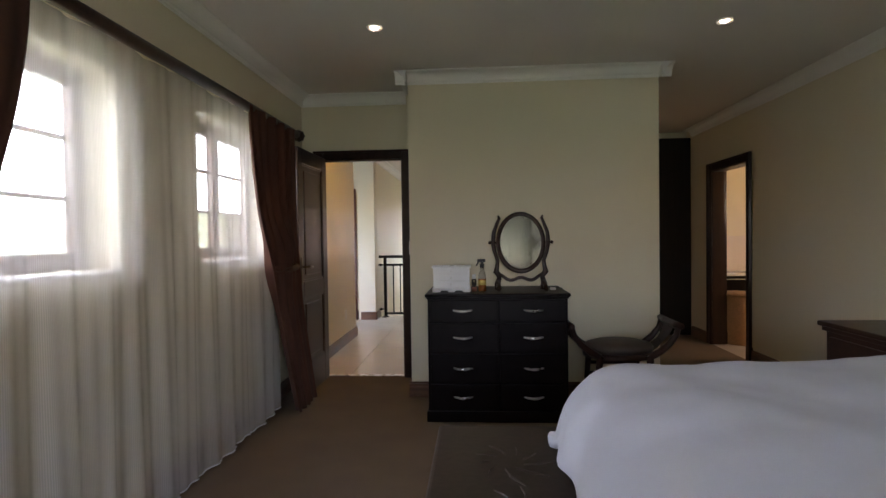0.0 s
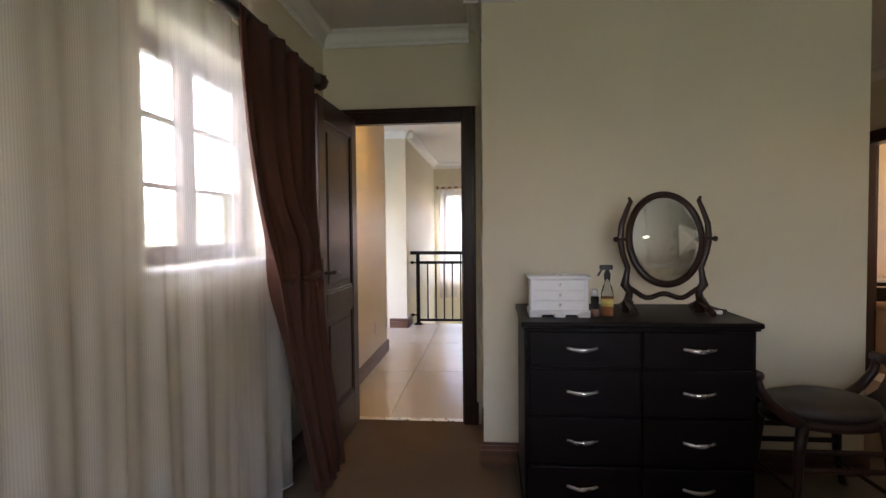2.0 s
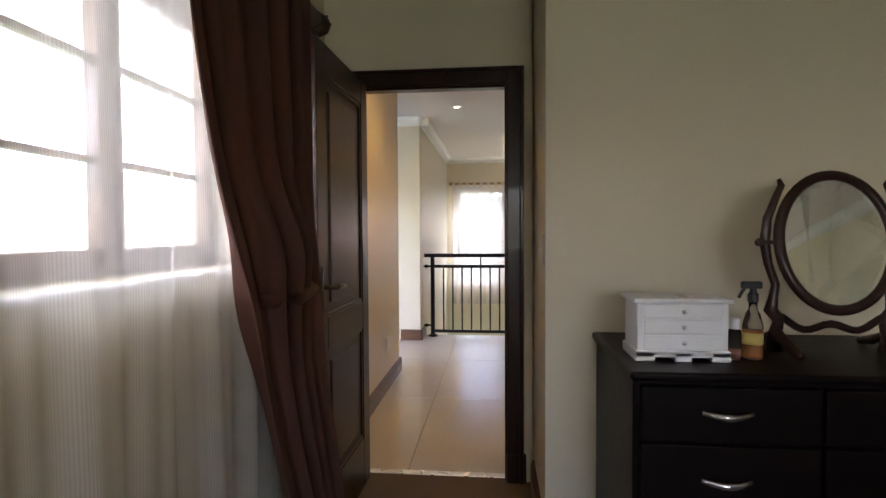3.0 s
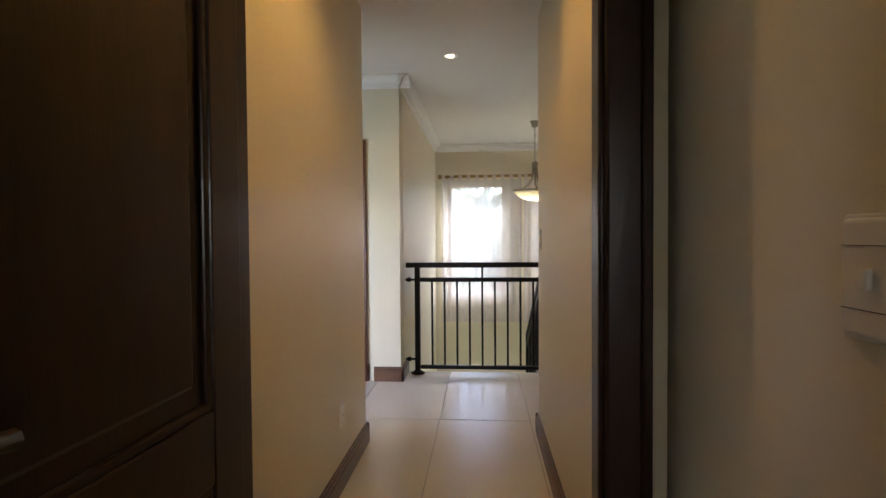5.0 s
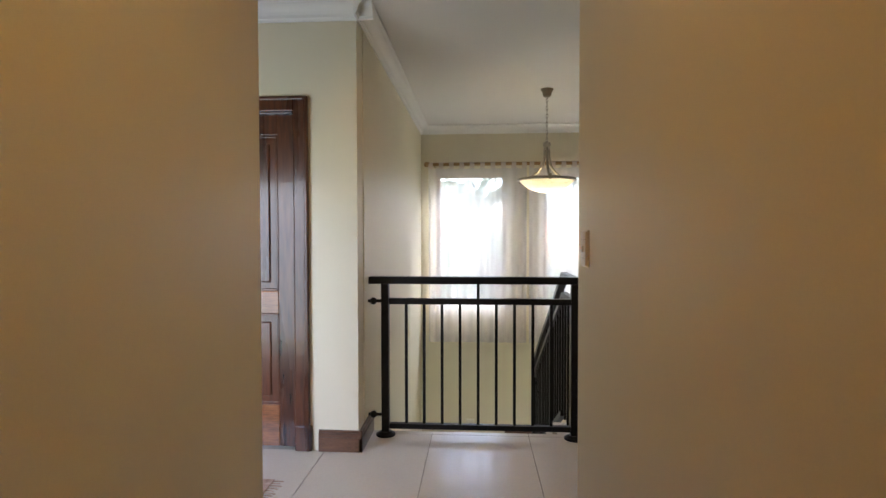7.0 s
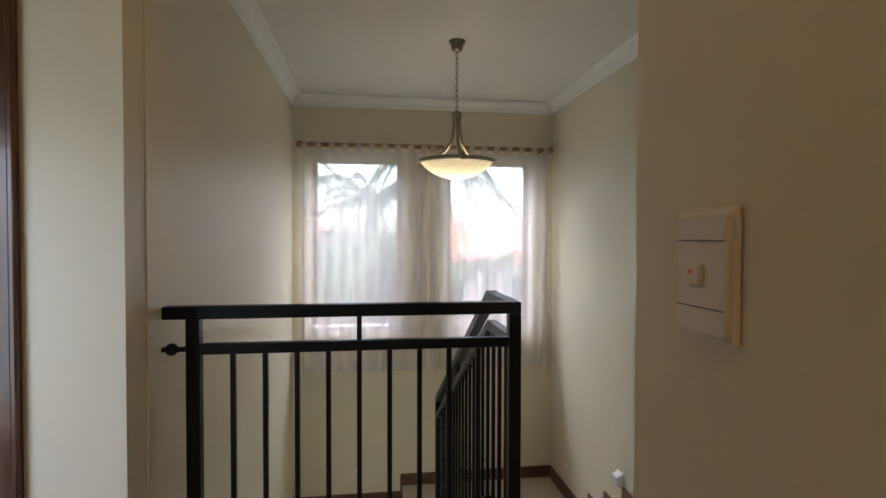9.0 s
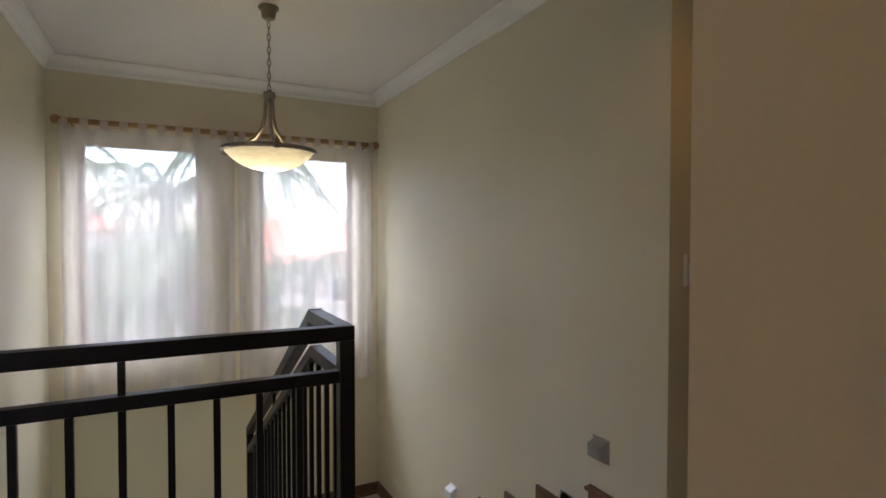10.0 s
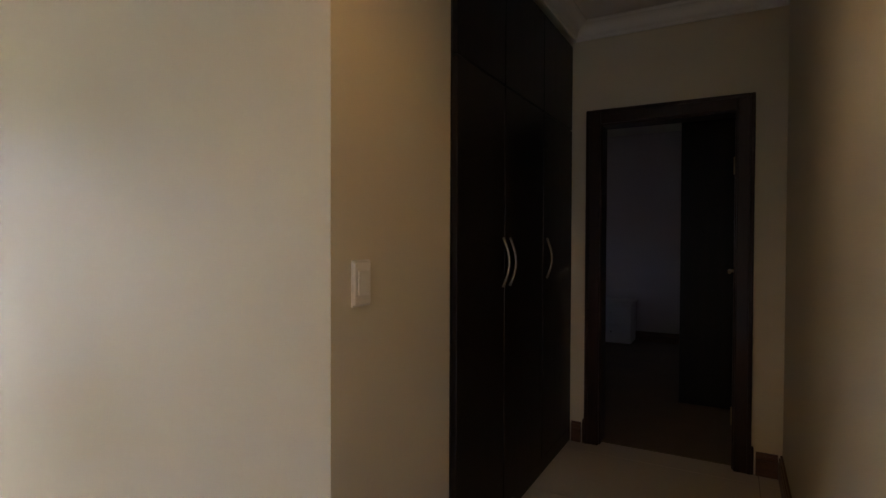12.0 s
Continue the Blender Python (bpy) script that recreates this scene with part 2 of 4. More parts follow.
    for a, b in zip(rings, rings[1:]):
        for k in range(seg):
            bm.faces.new((a[k], a[(k + 1) % seg], b[(k + 1) % seg], b[k]))
    if profile[0][0] > 0.001:
        bm.faces.new(rings[0][::-1])
    if profile[-1][0] > 0.001:
        bm.faces.new(rings[-1])
    return bm


def tube(bm, pts, r, seg=8, flat=1.0, closed=False):
    """A bent bar along pts; r is one radius or one for each point."""
    pts = [Vector(p) for p in pts]
    rs = r if isinstance(r, (list, tuple)) else [r] * len(pts)
    rings = []
    n = len(pts)
    for i, p in enumerate(pts):
        a, b = (pts[i - 1] if (i or closed) else p), (pts[(i + 1) % n] if (i < n - 1 or closed) else p)
        d = (b - a).normalized()
        side = d.cross(Vector((0, 1, 0)))
        if side.length < 0.15:
            side = d.cross(Vector((1, 0, 0)))
        side.normalize()
        up = side.cross(d)
        rings.append([bm.verts.new(p + rs[i] * (math.cos(2 * math.pi * k / seg) * side + flat * math.sin(2 * math.pi * k / seg) * up)) for k in range(seg)])
    for a, b in zip(rings, rings[1:] + ([rings[0]] if closed else [])):
        for k in range(seg):
            bm.faces.new((a[k], a[(k + 1) % seg], b[(k + 1) % seg], b[k]))
    if not closed:
        bm.faces.new(rings[0][::-1])
        bm.faces.new(rings[-1])
    return bm


def mesh_of(name, bm, material, smooth=False):
    bmesh.ops.recalc_face_normals(bm, faces=bm.faces)
    me = bpy.data.meshes.new(name)
    bm.to_mesh(me)
    bm.free()
    me.materials.append(material)
    if smooth:
        me.polygons.foreach_set("use_smooth", [True] * len(me.polygons))
        me.update()
    return me


def part(name, bm, material, parent=None, label="", smooth=False):
    ob = new(name, mesh_of(name, bm, material, smooth))
    if parent is not None:
        ob.parent = parent
        ob.matrix_parent_inverse = parent.matrix_world.inverted()
    if label:
        ob["label"] = label
    return ob


def thing(name, at, label, category, group="", kind=""):
    ob = new(name)
    ob.empty_display_size = 0.1
    ob.matrix_world = pose(*at)
    return tagged(ob, label, category, group, kind)


def B(*args, **kw):
    return box(bmesh.new(), *args, **kw)


def struct(name, bm, material, label, category):
    return tagged(part(name, bm, material), label, category, "", "structure")


def wall(name, axis, at, thick, a0, a1, z0, z1, holes, material=None, label="cream painted plaster wall", category="wall"):
    """A wall along x or y, from at to at + thick across, with holes (b0, b1, low, high) right through it."""
    bm = bmesh.new()

    def put(u0, u1, w0, w1):
        if u1 - u0 > 1e-4 and w1 - w0 > 1e-4:
            if axis == 'x':
                box(bm, u0, u1, at, at + thick, w0, w1)
            else:
                box(bm, at, at + thick, u0, u1, w0, w1)
    u = a0
    for b0, b1, low, high in sorted(holes):
        put(u, b0, z0, z1)
        put(b0, b1, z0, low)
        put(b0, b1, high, z1)
        u = b1
    put(u, a1, z0, z1)
    return struct(name, bm, material or PAINT, label, category)


def cove(bm, axis, at, side, a0, a1, top, size=0.095):
    """A cornice: stepped cove from the wall's face at, growing towards side (+1 or -1)."""
    prof = [(0, -size), (0.012, -size), (0.016, -size + 0.012), (0.022, -size + 0.016)]
    prof += [(0.022 + (size - 0.034) * (1 - math.cos(k * math.pi / 12)), -size + 0.016 + (size - 0.03) * math.sin(k * math.pi / 12)) for k in range(1, 7)]
    prof += [(size - 0.006, -0.010), (size, -0.008), (size, 0), (0, 0)]
    ends = []
    for a in (a0, a1):
        ends.append([bm.verts.new((a, at + side * u, top + w) if axis == 'x' else (at + side * u, a, top + w)) for u, w in prof])
    n = len(prof)
    for k in range(n):
        bm.faces.new((ends[0][k], ends[0][(k + 1) % n], ends[1][(k + 1) % n], ends[1][k]))
    bm.faces.new(ends[0])
    bm.faces.new(ends[1][::-1])


def cornice(*run):
    bm = bmesh.new()
    cove(bm, *run)
    return struct("cornice", bm, CORN, "white moulded plaster cornice under the ceiling", "cornice")


def skirting(name, axis, at, side, a0, a1, z=0.0, height=0.125):
    """A skirting board with a grooved, stepped top."""
    bm = bmesh.new()
    for d, h0, h1 in ((0.020, 0, height * 0.68), (0.015, height * 0.68, height * 0.74), (0.018, height * 0.74, height * 0.88), (0.011, height * 0.88, height)):
        lo, hi = sorted((at + side * 0.001, at + side * d))
        if axis == 'x':
            box(bm, a0, a1, lo, hi, z + h0, z + h1)
        else:
            box(bm, lo, hi, a0, a1, z + h0, z + h1)
    return struct(name, bm, SKIRT, "brown varnished wooden skirting board along the wall", "skirting")


def cloth(name, material, along, across, y0, y1, z0, z1, nu, nz, shape, parent=None, label=""):
    """A hanging sheet; shape(u, v) gives (place along the wall, distance from it, height)."""
    bm = bmesh.new()
    grid = []
    for j in range(nz + 1):
        row = []
        for i in range(nu + 1):
            s, d, z = shape(i / nu, j / nz)
            row.append(bm.verts.new((d, s, z) if along == 'y' else (s, d, z)))
        grid.append(row)
    for j in range(nz):
        for i in range(nu):
            bm.faces.new((grid[j][i], grid[j][i + 1], grid[j + 1][i + 1], grid[j + 1][i]))
    return part(name, bm, material, parent, label, True)


# ---- large structure ----
H = 2.61
XL, XR = -0.845, 3.50          # bedroom walls
PX = 0.208                     # passage, right wall
NX0, NX1, NY = 0.225, 2.195, 4.955   # projecting wall block
DY = 5.555                      # bedroom door wall
CL = -0.855                    # passage, left wall
W1, W2 = (1.92, 3.00), (3.68, 4.74)
WZ = (1.17, 2.05)
TH = 0.225

struct("floor_bedroom", box(box(B(XL, XR, -1.4, NY, -0.12, 0), XL, NX0, NY, DY + 0.04, -0.12, 0), NX1, XR, NY, 7.85, -0.12, 0), CARPET, "plain brown cut-pile bedroom carpet", "carpet")
wall("wall_west", 'y', XL - TH, TH, -1.4, DY, 0, H, [(*W1, *WZ), (*W2, *WZ)])
wall("wall_south", 'x', -1.6, TH, XL - TH, XR + 0.15, 0, H, [(0.2, 1.8, 0.95, 2.05)])
wall("wall_east", 'y', XR, 0.15, -1.4, 7.93, 0, H, [(6.22, 7.06, 0, 2.03)])
wall("wall_door", 'x', DY, 0.068, CL - 0.15, PX, 0, H, [(-0.665, 0.100, 0, 2.03)])
wall("wall_block_front", 'x', NY, 0.15, NX0, NX1, 0, H, [])
wall("wall_block_return", 'y', NX0, 0.13, NY + 0.15, DY + 0.068, 0, H, [])
wall("wall_passage_right", 'y', PX, 0.15, DY + 0.068, 7.78, 0, H, [])
wall("wall_block_side", 'y', NX1 - 0.15, 0.15, NY + 0.15, 7.78, 0, H, [])
wall("wall_landing_south", 'x', 7.78, 0.095, PX, 0.95, 0, H, [])
wall("wall_corridor_south", 'x', 7.78, 0.195, 0.95, 3.985, 0, H, [])
wall("wall_passage_left", 'y', CL - 0.15, 0.15, DY + 0.068, 7.65, 0, H, [])
wall("wall_landing_back", 'x', 7.50, 0.15, -3.3, CL - 0.15, 0, H, [(-2.60, -1.50, 0.25, 1.75)])
wall("wall_landing_door", 'x', 9.02, 0.15, -3.3, -0.85, 0, H, [(-2.005, -1.21, 0, 2.01)])
wall("wall_landing_west", 'y', -3.3, 0.15, 7.65, 9.02, 0, H, [])
wall("wall_stair_west", 'y', -1.0, 0.155, 9.17, 12.48, -2.8, H, [])
box_low = struct("wall_stair_under_landing", box(B(0.20, 1.74, 9.36, 9.40, -2.8, -0.12), -0.85, 0.20, 9.36, 9.40, -0.5, -0.12), PAINT, "cream painted wall under the landing edge", "wall")
wall("wall_stair_north", 'x', 12.48, 0.22, -1.0, 1.90, -2.8, H, [(-0.656, 0.202, 0.41, 2.03), (0.65, 1.50, 0.41, 2.03)])
wall("wall_stair_east", 'y', 1.732, 0.16, 9.148, 12.48, -2.8, H, [])
wall("wall_stair_end", 'x', 9.148, 0.16, 1.892, 2.40, 0, H, [])
wall("wall_second_door", 'y', 3.985, 0.14, 7.78, 9.75, 0, H, [(8.195, 8.955, 0, 2.0)])
wall("wall_cupboard_back", 'x', 9.75, 0.1, 1.892, 4.125, 0, H, [])
struct("floor_landing", box(box(box(B(CL - 0.15, NX0 + 0.15, 5.62, 7.50, -0.12, -0.006), -3.3, NX0 + 0.15, 7.50, 9.36, -0.12, -0.006), NX0 + 0.15, 4.05, 7.75, 9.36, -0.12, -0.006), 1.732, 4.05, 9.36, 9.80, -0.12, -0.006), GROUT, "cream porcelain tiled landing floor with thin joints", "floor")
struct("floor_lower", B(-1.0, 1.9, 9.3, 12.7, -2.92, -2.8), TILE, "cream tiled floor of the storey below", "floor")
ceil_bm = B(-3.5, 8.0, -1.7, 12.75, H, H + 0.15)
struct("ceiling", ceil_bm, CEIL, "flat white painted ceiling", "ceiling")

cornice('y', XL, 1, -1.4, DY, H)
cornice('x', DY, -1, XL, NX0 - 0.09, H)
cornice('y', NX0, -1, NY - 0.095, DY, H)
cornice('x', NY, -1, NX0 - 0.095, NX1 + 0.095, H)
cornice('y', NX1, 1, NY - 0.095, 7.6, H)
cornice('y', XR, -1, -1.4, 7.6, H)
cornice('x', -1.4, 1, XL, XR, H)
cornice('y', -0.845, 1, 9.02 - 0.095, 12.48, H)
cornice('x', 9.02, -1, -3.15, -0.75, H)
cornice('x', 12.48, -1, -0.845, 1.732, H)
cornice('y', 1.732, -1, 9.148 - 0.095, 12.48, H)
cornice('x', 9.148, -1, 1.637, 2.40, H)
cornice('x', 9.11, -1, 2.40, 3.985, H)
cornice('y', 3.985, -1, 7.975, 9.11, H)
cornice('x', 7.975, 1, 0.95, 3.985, H)

skirting("baseboard", 'x', NY, -1, NX0 - 0.02, NX1 + 0.02)
skirting("baseboard", 'y', NX0, -1, NY, DY - 0.02)
skirting("baseboard", 'y', NX1, 1, NY, 7.55)
skirting("baseboard", 'y', XL, 1, -1.4, DY - 0.02)
skirting("baseboard", 'y', XR, -1, -1.4, 6.13)
skirting("baseboard", 'y', XR, -1, 7.18, 7.6)
skirting("baseboard", 'y', CL, 1, DY + 0.09, 7.67)
skirting("baseboard", 'x', 7.65, 1, -3.1, CL + 0.02)
skirting("baseboard", 'y', PX, -1, DY + 0.09, 7.895)
skirting("baseboard", 'x', 7.975, 1, 0.93, 3.985)
skirting("baseboard", 'x', 7.875, 1, PX - 0.02, 0.93)
skirting("baseboard", 'x', 9.02, -1, -1.085, -0.825)
skirting("baseboard", 'y', -0.845, 1, 9.0, 9.36)
skirting("baseboard", 'x', 9.02, -1, -3.1, -2.05)
skirting("baseboard", 'x', 9.148, -1, 1.75, 2.385)
skirting("baseboard", 'y', 3.985, -1, 7.997, 8.10)
skirting("baseboard", 'y', 3.985, -1, 9.05, 9.11)


# ---- openings: frames, doors, windows ----
def door_frame(name, axis, face, depth, a0, a1, top, material, label, w=0.085, faces=2):
    """Lining through the wall and an architrave on both faces; a0, a1: the clear opening."""
    th = thing(name, ((a0 + a1) / 2 if axis == 'x' else face, face if axis == 'x' else (a0 + a1) / 2, 0), label, "door frame", "", "structure")

    def put(nm, u0, u1, d0, d1, z0, z1, bev=0.006):
        bm = B(u0, u1, d0, d1, z0, z1, bevel=bev) if axis == 'x' else B(d0, d1, u0, u1, z0, z1, bevel=bev)
        return part(nm, bm, material, th)
    put("lining", a0, a0 + 0.022, face, face + depth, 0, top)
    put("lining", a1 - 0.022, a1, face, face + depth, 0, top)
    put("lining", a0 + 0.022, a1 - 0.022, face, face + depth, top - 0.022, top)
    sides = ((face - 0.022, face - 0.0005, face - 0.032, face - 0.018), (face + depth + 0.0005, face + depth + 0.022, face + depth + 0.018, face + depth + 0.032))
    for d0, d1, e0, e1 in sides[:faces]:
        put("architrave", a0 - w + 0.012, a0 + 0.012, d0, d1, 0, top + w - 0.012)
        put("architrave", a1 - 0.012, a1 + w - 0.012, d0, d1, 0, top + w - 0.012)
        put("architrave", a0 + 0.012, a1 - 0.012, d0, d1, top - 0.012, top + w - 0.012)
        put("bead", a0 - w + 0.012, a0 - w + 0.034, e0, e1, 0, top + w - 0.012)
        put("bead", a1 + w - 0.034, a1 + w - 0.012, e0, e1, 0, top + w - 0.012)
        put("bead", a0 - w + 0.034, a1 + w - 0.034, e0, e1, top + w - 0.034, top + w - 0.012)
        put("plinth", a0 - w, a0 + 0.014, d0 - 0.004, d1 + 0.004, 0, 0.15)
        put("plinth", a1 - 0.014, a1 + w, d0 - 0.004, d1 + 0.004, 0, 0.15)
    return th


def panel_door(name, width, height, body, rails, label, handle_side=1, thick=0.042, metal=BRASS):
    """A two-panel door in its own space: hinge edge at x 0, running to +x, its faces at +-thick/2."""
    th = thing(name, (0, 0, 0), label, "door", "", "structure")
    t, s = thick / 2, 0.105
    lock = 0.80
    part("stile", B(0, s, -t, t, 0, height, bevel=0.004), body, th)
    part("stile", B(width - s, width, -t, t, 0, height, bevel=0.004), body, th)
    part("rail", B(s, width - s, -t, t, 0, 0.25, bevel=0.004), rails, th)
    part("rail", B(s, width - s, -t, t, lock, lock + 0.135, bevel=0.004), rails, th)
    part("rail", B(s, width - s, -t, t, height - 0.12, height, bevel=0.004), body, th)
    for z0, z1 in ((0.25, lock), (lock + 0.135, height - 0.12)):
        bm = B(s, width - s, -0.007, 0.007, z0, z1)
        box(bm, s + 0.05, width - s - 0.05, -0.016, 0.016, z0 + 0.05, z1 - 0.05, bevel=0.010)
        for q in (-1, 1):
            lo, hi = sorted((q * 0.006, q * 0.017))
            box(bm, s, s + 0.016, lo, hi, z0, z1, bevel=0.004)
            box(bm, width - s - 0.016, width - s, lo, hi, z0, z1, bevel=0.004)
            box(bm, s, width - s, lo, hi, z0, z0 + 0.016, bevel=0.004)
            box(bm, s, width - s, lo, hi, z1 - 0.016, z1, bevel=0.004)
        part("panel", bm, body, th)
    hx = width - 0.052
    for q in (-1, 1):
        lo, hi = sorted((q * t, q * (t + 0.007)))
        plate = part("handle_plate", B(hx - 0.021, hx + 0.021, lo, hi, 0.92, 1.14, bevel=0.006), metal, th)
        bm = cyl(bmesh.new(), (hx, q * t, 1.06), (hx, q * (t + 0.055), 1.06), 0.010)
        tube(bm, [(hx, q * (t + 0.052), 1.06), (hx - 0.03, q * (t + 0.056), 1.064), (hx - 0.07, q * (t + 0.054), 1.060), (hx - 0.115, q * (t + 0.050), 1.054)], [0.011, 0.009, 0.009, 0.011])
        part("handle", bm, metal, plate, "", True)
        part("keyhole", B(hx - 0.003, hx + 0.003, *sorted((q * (t + 0.007), q * (t + 0.0085))), 0.965, 0.985), BLACKP, plate)
    return th


def hinge_pair(th, x, y, z_list):
    for z in z_list:
        part("hinge", cyl(bmesh.new(), (x, y, z), (x, y, z + 0.10), 0.008, seg=10), BRASS, th)


f1 = door_frame("door_frame_1", 'x', DY, 0.068, -0.665, 0.100, 2.03, WOOD, "dark stained wooden frame round the bedroom doorway", faces=1)
f2 = door_frame("door_frame_2", 'x', 9.02, 0.15, -2.005, -1.21, 2.01, MAHOG, "polished red-brown wooden frame of the landing door")
f3 = door_frame("door_frame_3", 'y', 3.985, 0.14, 8.195, 8.955, 2.0, WOOD, "dark wooden frame round the second bedroom doorway")
f4 = door_frame("door_frame_4", 'y', XR, 0.15, 6.22, 7.06, 2.03, WOOD, "dark wooden frame round the bathroom doorway")
d1 = panel_door("door_1", 0.715, 2.02, WOOD, WOOD, "open dark stained two-panel bedroom door with bronze lever", metal=BRONZE)
hinge_pair(d1, -0.004, -0.026, (0.2, 1.7))
d1.matrix_world = pose(-0.642, 5.530, 0.008, 0, 0, -91.5)
d2 = panel_door("door_2", 0.751, 1.985, MAHOG, MAHOGL, "closed polished red-brown two-panel wooden door", metal=CHROME)
d2.matrix_world = pose(-1.232, 9.075, 0.006, 0, 0, 180)
d3 = panel_door("door_3", 0.714, 1.97, WOOD, WOOD, "dark wooden door standing open into a dim bedroom")
hinge_pair(d3, -0.004, 0.026, (0.2, 1.65))
d3.matrix_world = pose(4.135, 8.19, 0.006, 0, 0, -2)
struct("threshold_strip", B(-0.643, 0.078, DY + 0.03, DY + 0.075, 0.0, 0.007, bevel=0.003), CHROME, "metal strip between carpet and tiles in the doorway", "threshold")


def wooden_window(name, y0, y1, z0, z1, x_in, x_out, label):
    """A casement pair with glazing bars in the west wall."""
    th = thing(name, (x_out, (y0 + y1) / 2, z0), label, "window", "", "structure")
    xa, xb = x_out + 0.012, x_out + 0.058
    fr = 0.042
    part("window_frame", B(xa, xb, y0, y0 + fr, z0, z1, bevel=0.005), SKIRT, th)
    part("window_frame", B(xa, xb, y1 - fr, y1, z0, z1, bevel=0.005), SKIRT, th)
    part("window_frame", B(xa, xb, y0 + fr, y1 - fr, z0, z0 + fr, bevel=0.005), SKIRT, th)
    part("window_frame", B(xa, xb, y0 + fr, y1 - fr, z1 - fr, z1, bevel=0.005), SKIRT, th)
    ym = (y0 + y1) / 2
    part("mullion", B(xa, xb, ym - 0.017, ym + 0.017, z0 + fr, z1 - fr, bevel=0.005), SKIRT, th)
    for a, b in ((y0 + fr, ym - 0.017), (ym + 0.017, y1 - fr)):
        sash = part("sash", B(xa + 0.01, xb + 0.012, a, a + 0.026, z0 + fr, z1 - fr, bevel=0.004), SKIRT, th)
        part("sash_rail", B(xa + 0.01, xb + 0.012, b - 0.026, b, z0 + fr, z1 - fr, bevel=0.004), SKIRT, sash)
        part("sash_rail", B(xa + 0.01, xb + 0.012, a + 0.026, b - 0.026, z0 + fr, z0 + fr + 0.032, bevel=0.004), SKIRT, sash)
        part("sash_rail", B(xa + 0.01, xb + 0.012, a + 0.026, b - 0.026, z1 - fr - 0.032, z1 - fr, bevel=0.004), SKIRT, sash)
        for k in (1, 2):
            zz = z0 + fr + (z1 - z0 - 2 * fr) * k / 3
            part("glazing_bar", B(xa + 0.018, xb, a + 0.026, b - 0.026, zz - 0.009, zz + 0.009), SKIRT, sash)
        pane = part("pane", B(xa + 0.030, xa + 0.034, a + 0.02, b - 0.02, z0 + fr + 0.03, z1 - fr - 0.03), GLASS, th)
        pane.visible_shadow = False
    part("window_sill", B(x_out + 0.06, x_in + 0.03, y0 - 0.02, y1 + 0.02, z0 - 0.022, z0 - 0.001, bevel=0.006), WHITE, th, "white painted window sill")
    return th


wooden_window("window_1", *W1, *WZ, XL, XL - TH, "brown wooden cottage-pane window behind net curtain")
wooden_window("window_2", *W2, *WZ, XL, XL - TH, "brown wooden cottage-pane window beside the drape")


def stair_window(name, x0, x1, z0, z1, label):
    th = thing(name, ((x0 + x1) / 2, 12.6, z0), label, "window", "", "structure")
    fr, ya, yb = 0.045, 12.55, 12.60
    part("window_frame", B(x0, x0 + fr, ya, yb, z0, z1, bevel=0.005), SKIRT, th)
    part("window_frame", B(x1 - fr, x1, ya, yb, z0, z1, bevel=0.005), SKIRT, th)
    part("window_frame", B(x0 + fr, x1 - fr, ya, yb, z0, z0 + fr, bevel=0.005), SKIRT, th)
    part("window_frame", B(x0 + fr, x1 - fr, ya, yb, z1 - fr, z1, bevel=0.005), SKIRT, th)
    pane = part("pane", B(x0 + 0.03, x1 - 0.03, 12.573, 12.577, z0 + 0.03, z1 - 0.03), GLASS, th)
    pane.visible_shadow = False
    part("window_sill", B(x0 - 0.02, x1 + 0.02, 12.455, 12.55, z0 - 0.024, z0 - 0.001, bevel=0.006), WHITE, th, "white window sill")
    return th


stair_window("window_3", -0.656, 0.202, 0.41, 2.03, "tall fixed stair window behind white voile")
stair_window("window_4", 0.65, 1.50, 0.41, 2.03, "tall fixed stair window behind white voile")


# ---- stairs ----
stair = thing("staircase", (1.0, 9.5, -1.2), "half-turn staircase with cream tiled treads", "staircase", "", "structure")
R, G, SX0, SX1, Y0 = 0.17, 0.305, 0.36, 1.731, 9.58
part("step_edge", B(SX0, SX1, 9.36, Y0, -0.12, -0.001), TILE, stair)
for k in range(6):
    z = -R * (k + 1)
    st = part("step", B(SX0, SX1, Y0 + G * k, Y0 + G * (k + 1), z - 0.30, z - 0.012), PAINT, stair)
    part("tread", B(SX0 - 0.01, SX1, Y0 + G * k - 0.0, Y0 + G * (k + 1) + 0.02, z - 0.012, z, bevel=0.003), TILE, st)
ZL = -R * 7
YL = Y0 + G * 6
part("stair_landing", B(0.20, SX1, YL, 12.48, ZL - 0.2, ZL), TILE, stair)
part("stair_landing", B(-0.845, 0.20, YL, 12.48, ZL - R - 0.2, ZL - R), TILE, stair)
for k in range(6):
    z = ZL - R * (k + 2)
    st = part("step", B(-0.844, 0.20, YL - G * (k + 1), YL - G * k, z - 0.30, z - 0.012), PAINT, stair)
    part("tread", B(-0.844, 0.21, YL - G * (k + 1) - 0.02, YL - G * k, z - 0.012, z, bevel=0.003), TILE, st)
for k in range(7):
    # sawtooth skirting up the wall
    z = -R * k
    ya = (9.16 if k == 0 else Y0 + G * (k - 1))
    yb = Y0 + G * k
    struct("stair_skirting", box(B(1.714, 1.731, ya, yb + (0.10 if k else 0.0), z, z + 0.115, bevel=0.003), 1.709, 1.731, ya, yb + 0.02, z + 0.085, z + 0.10), SKIRT, "dark stepped skirting board beside the treads", "skirting")
skirting("baseboard", 'x', 12.48, -1, 0.20, 1.731, ZL, 0.11)
skirting("baseboard", 'x', 12.48, -1, -0.845, 0.20, ZL - R, 0.11)
skirting("baseboard", 'y', 1.731, -1, YL + 0.1, 12.46, ZL, 0.11)
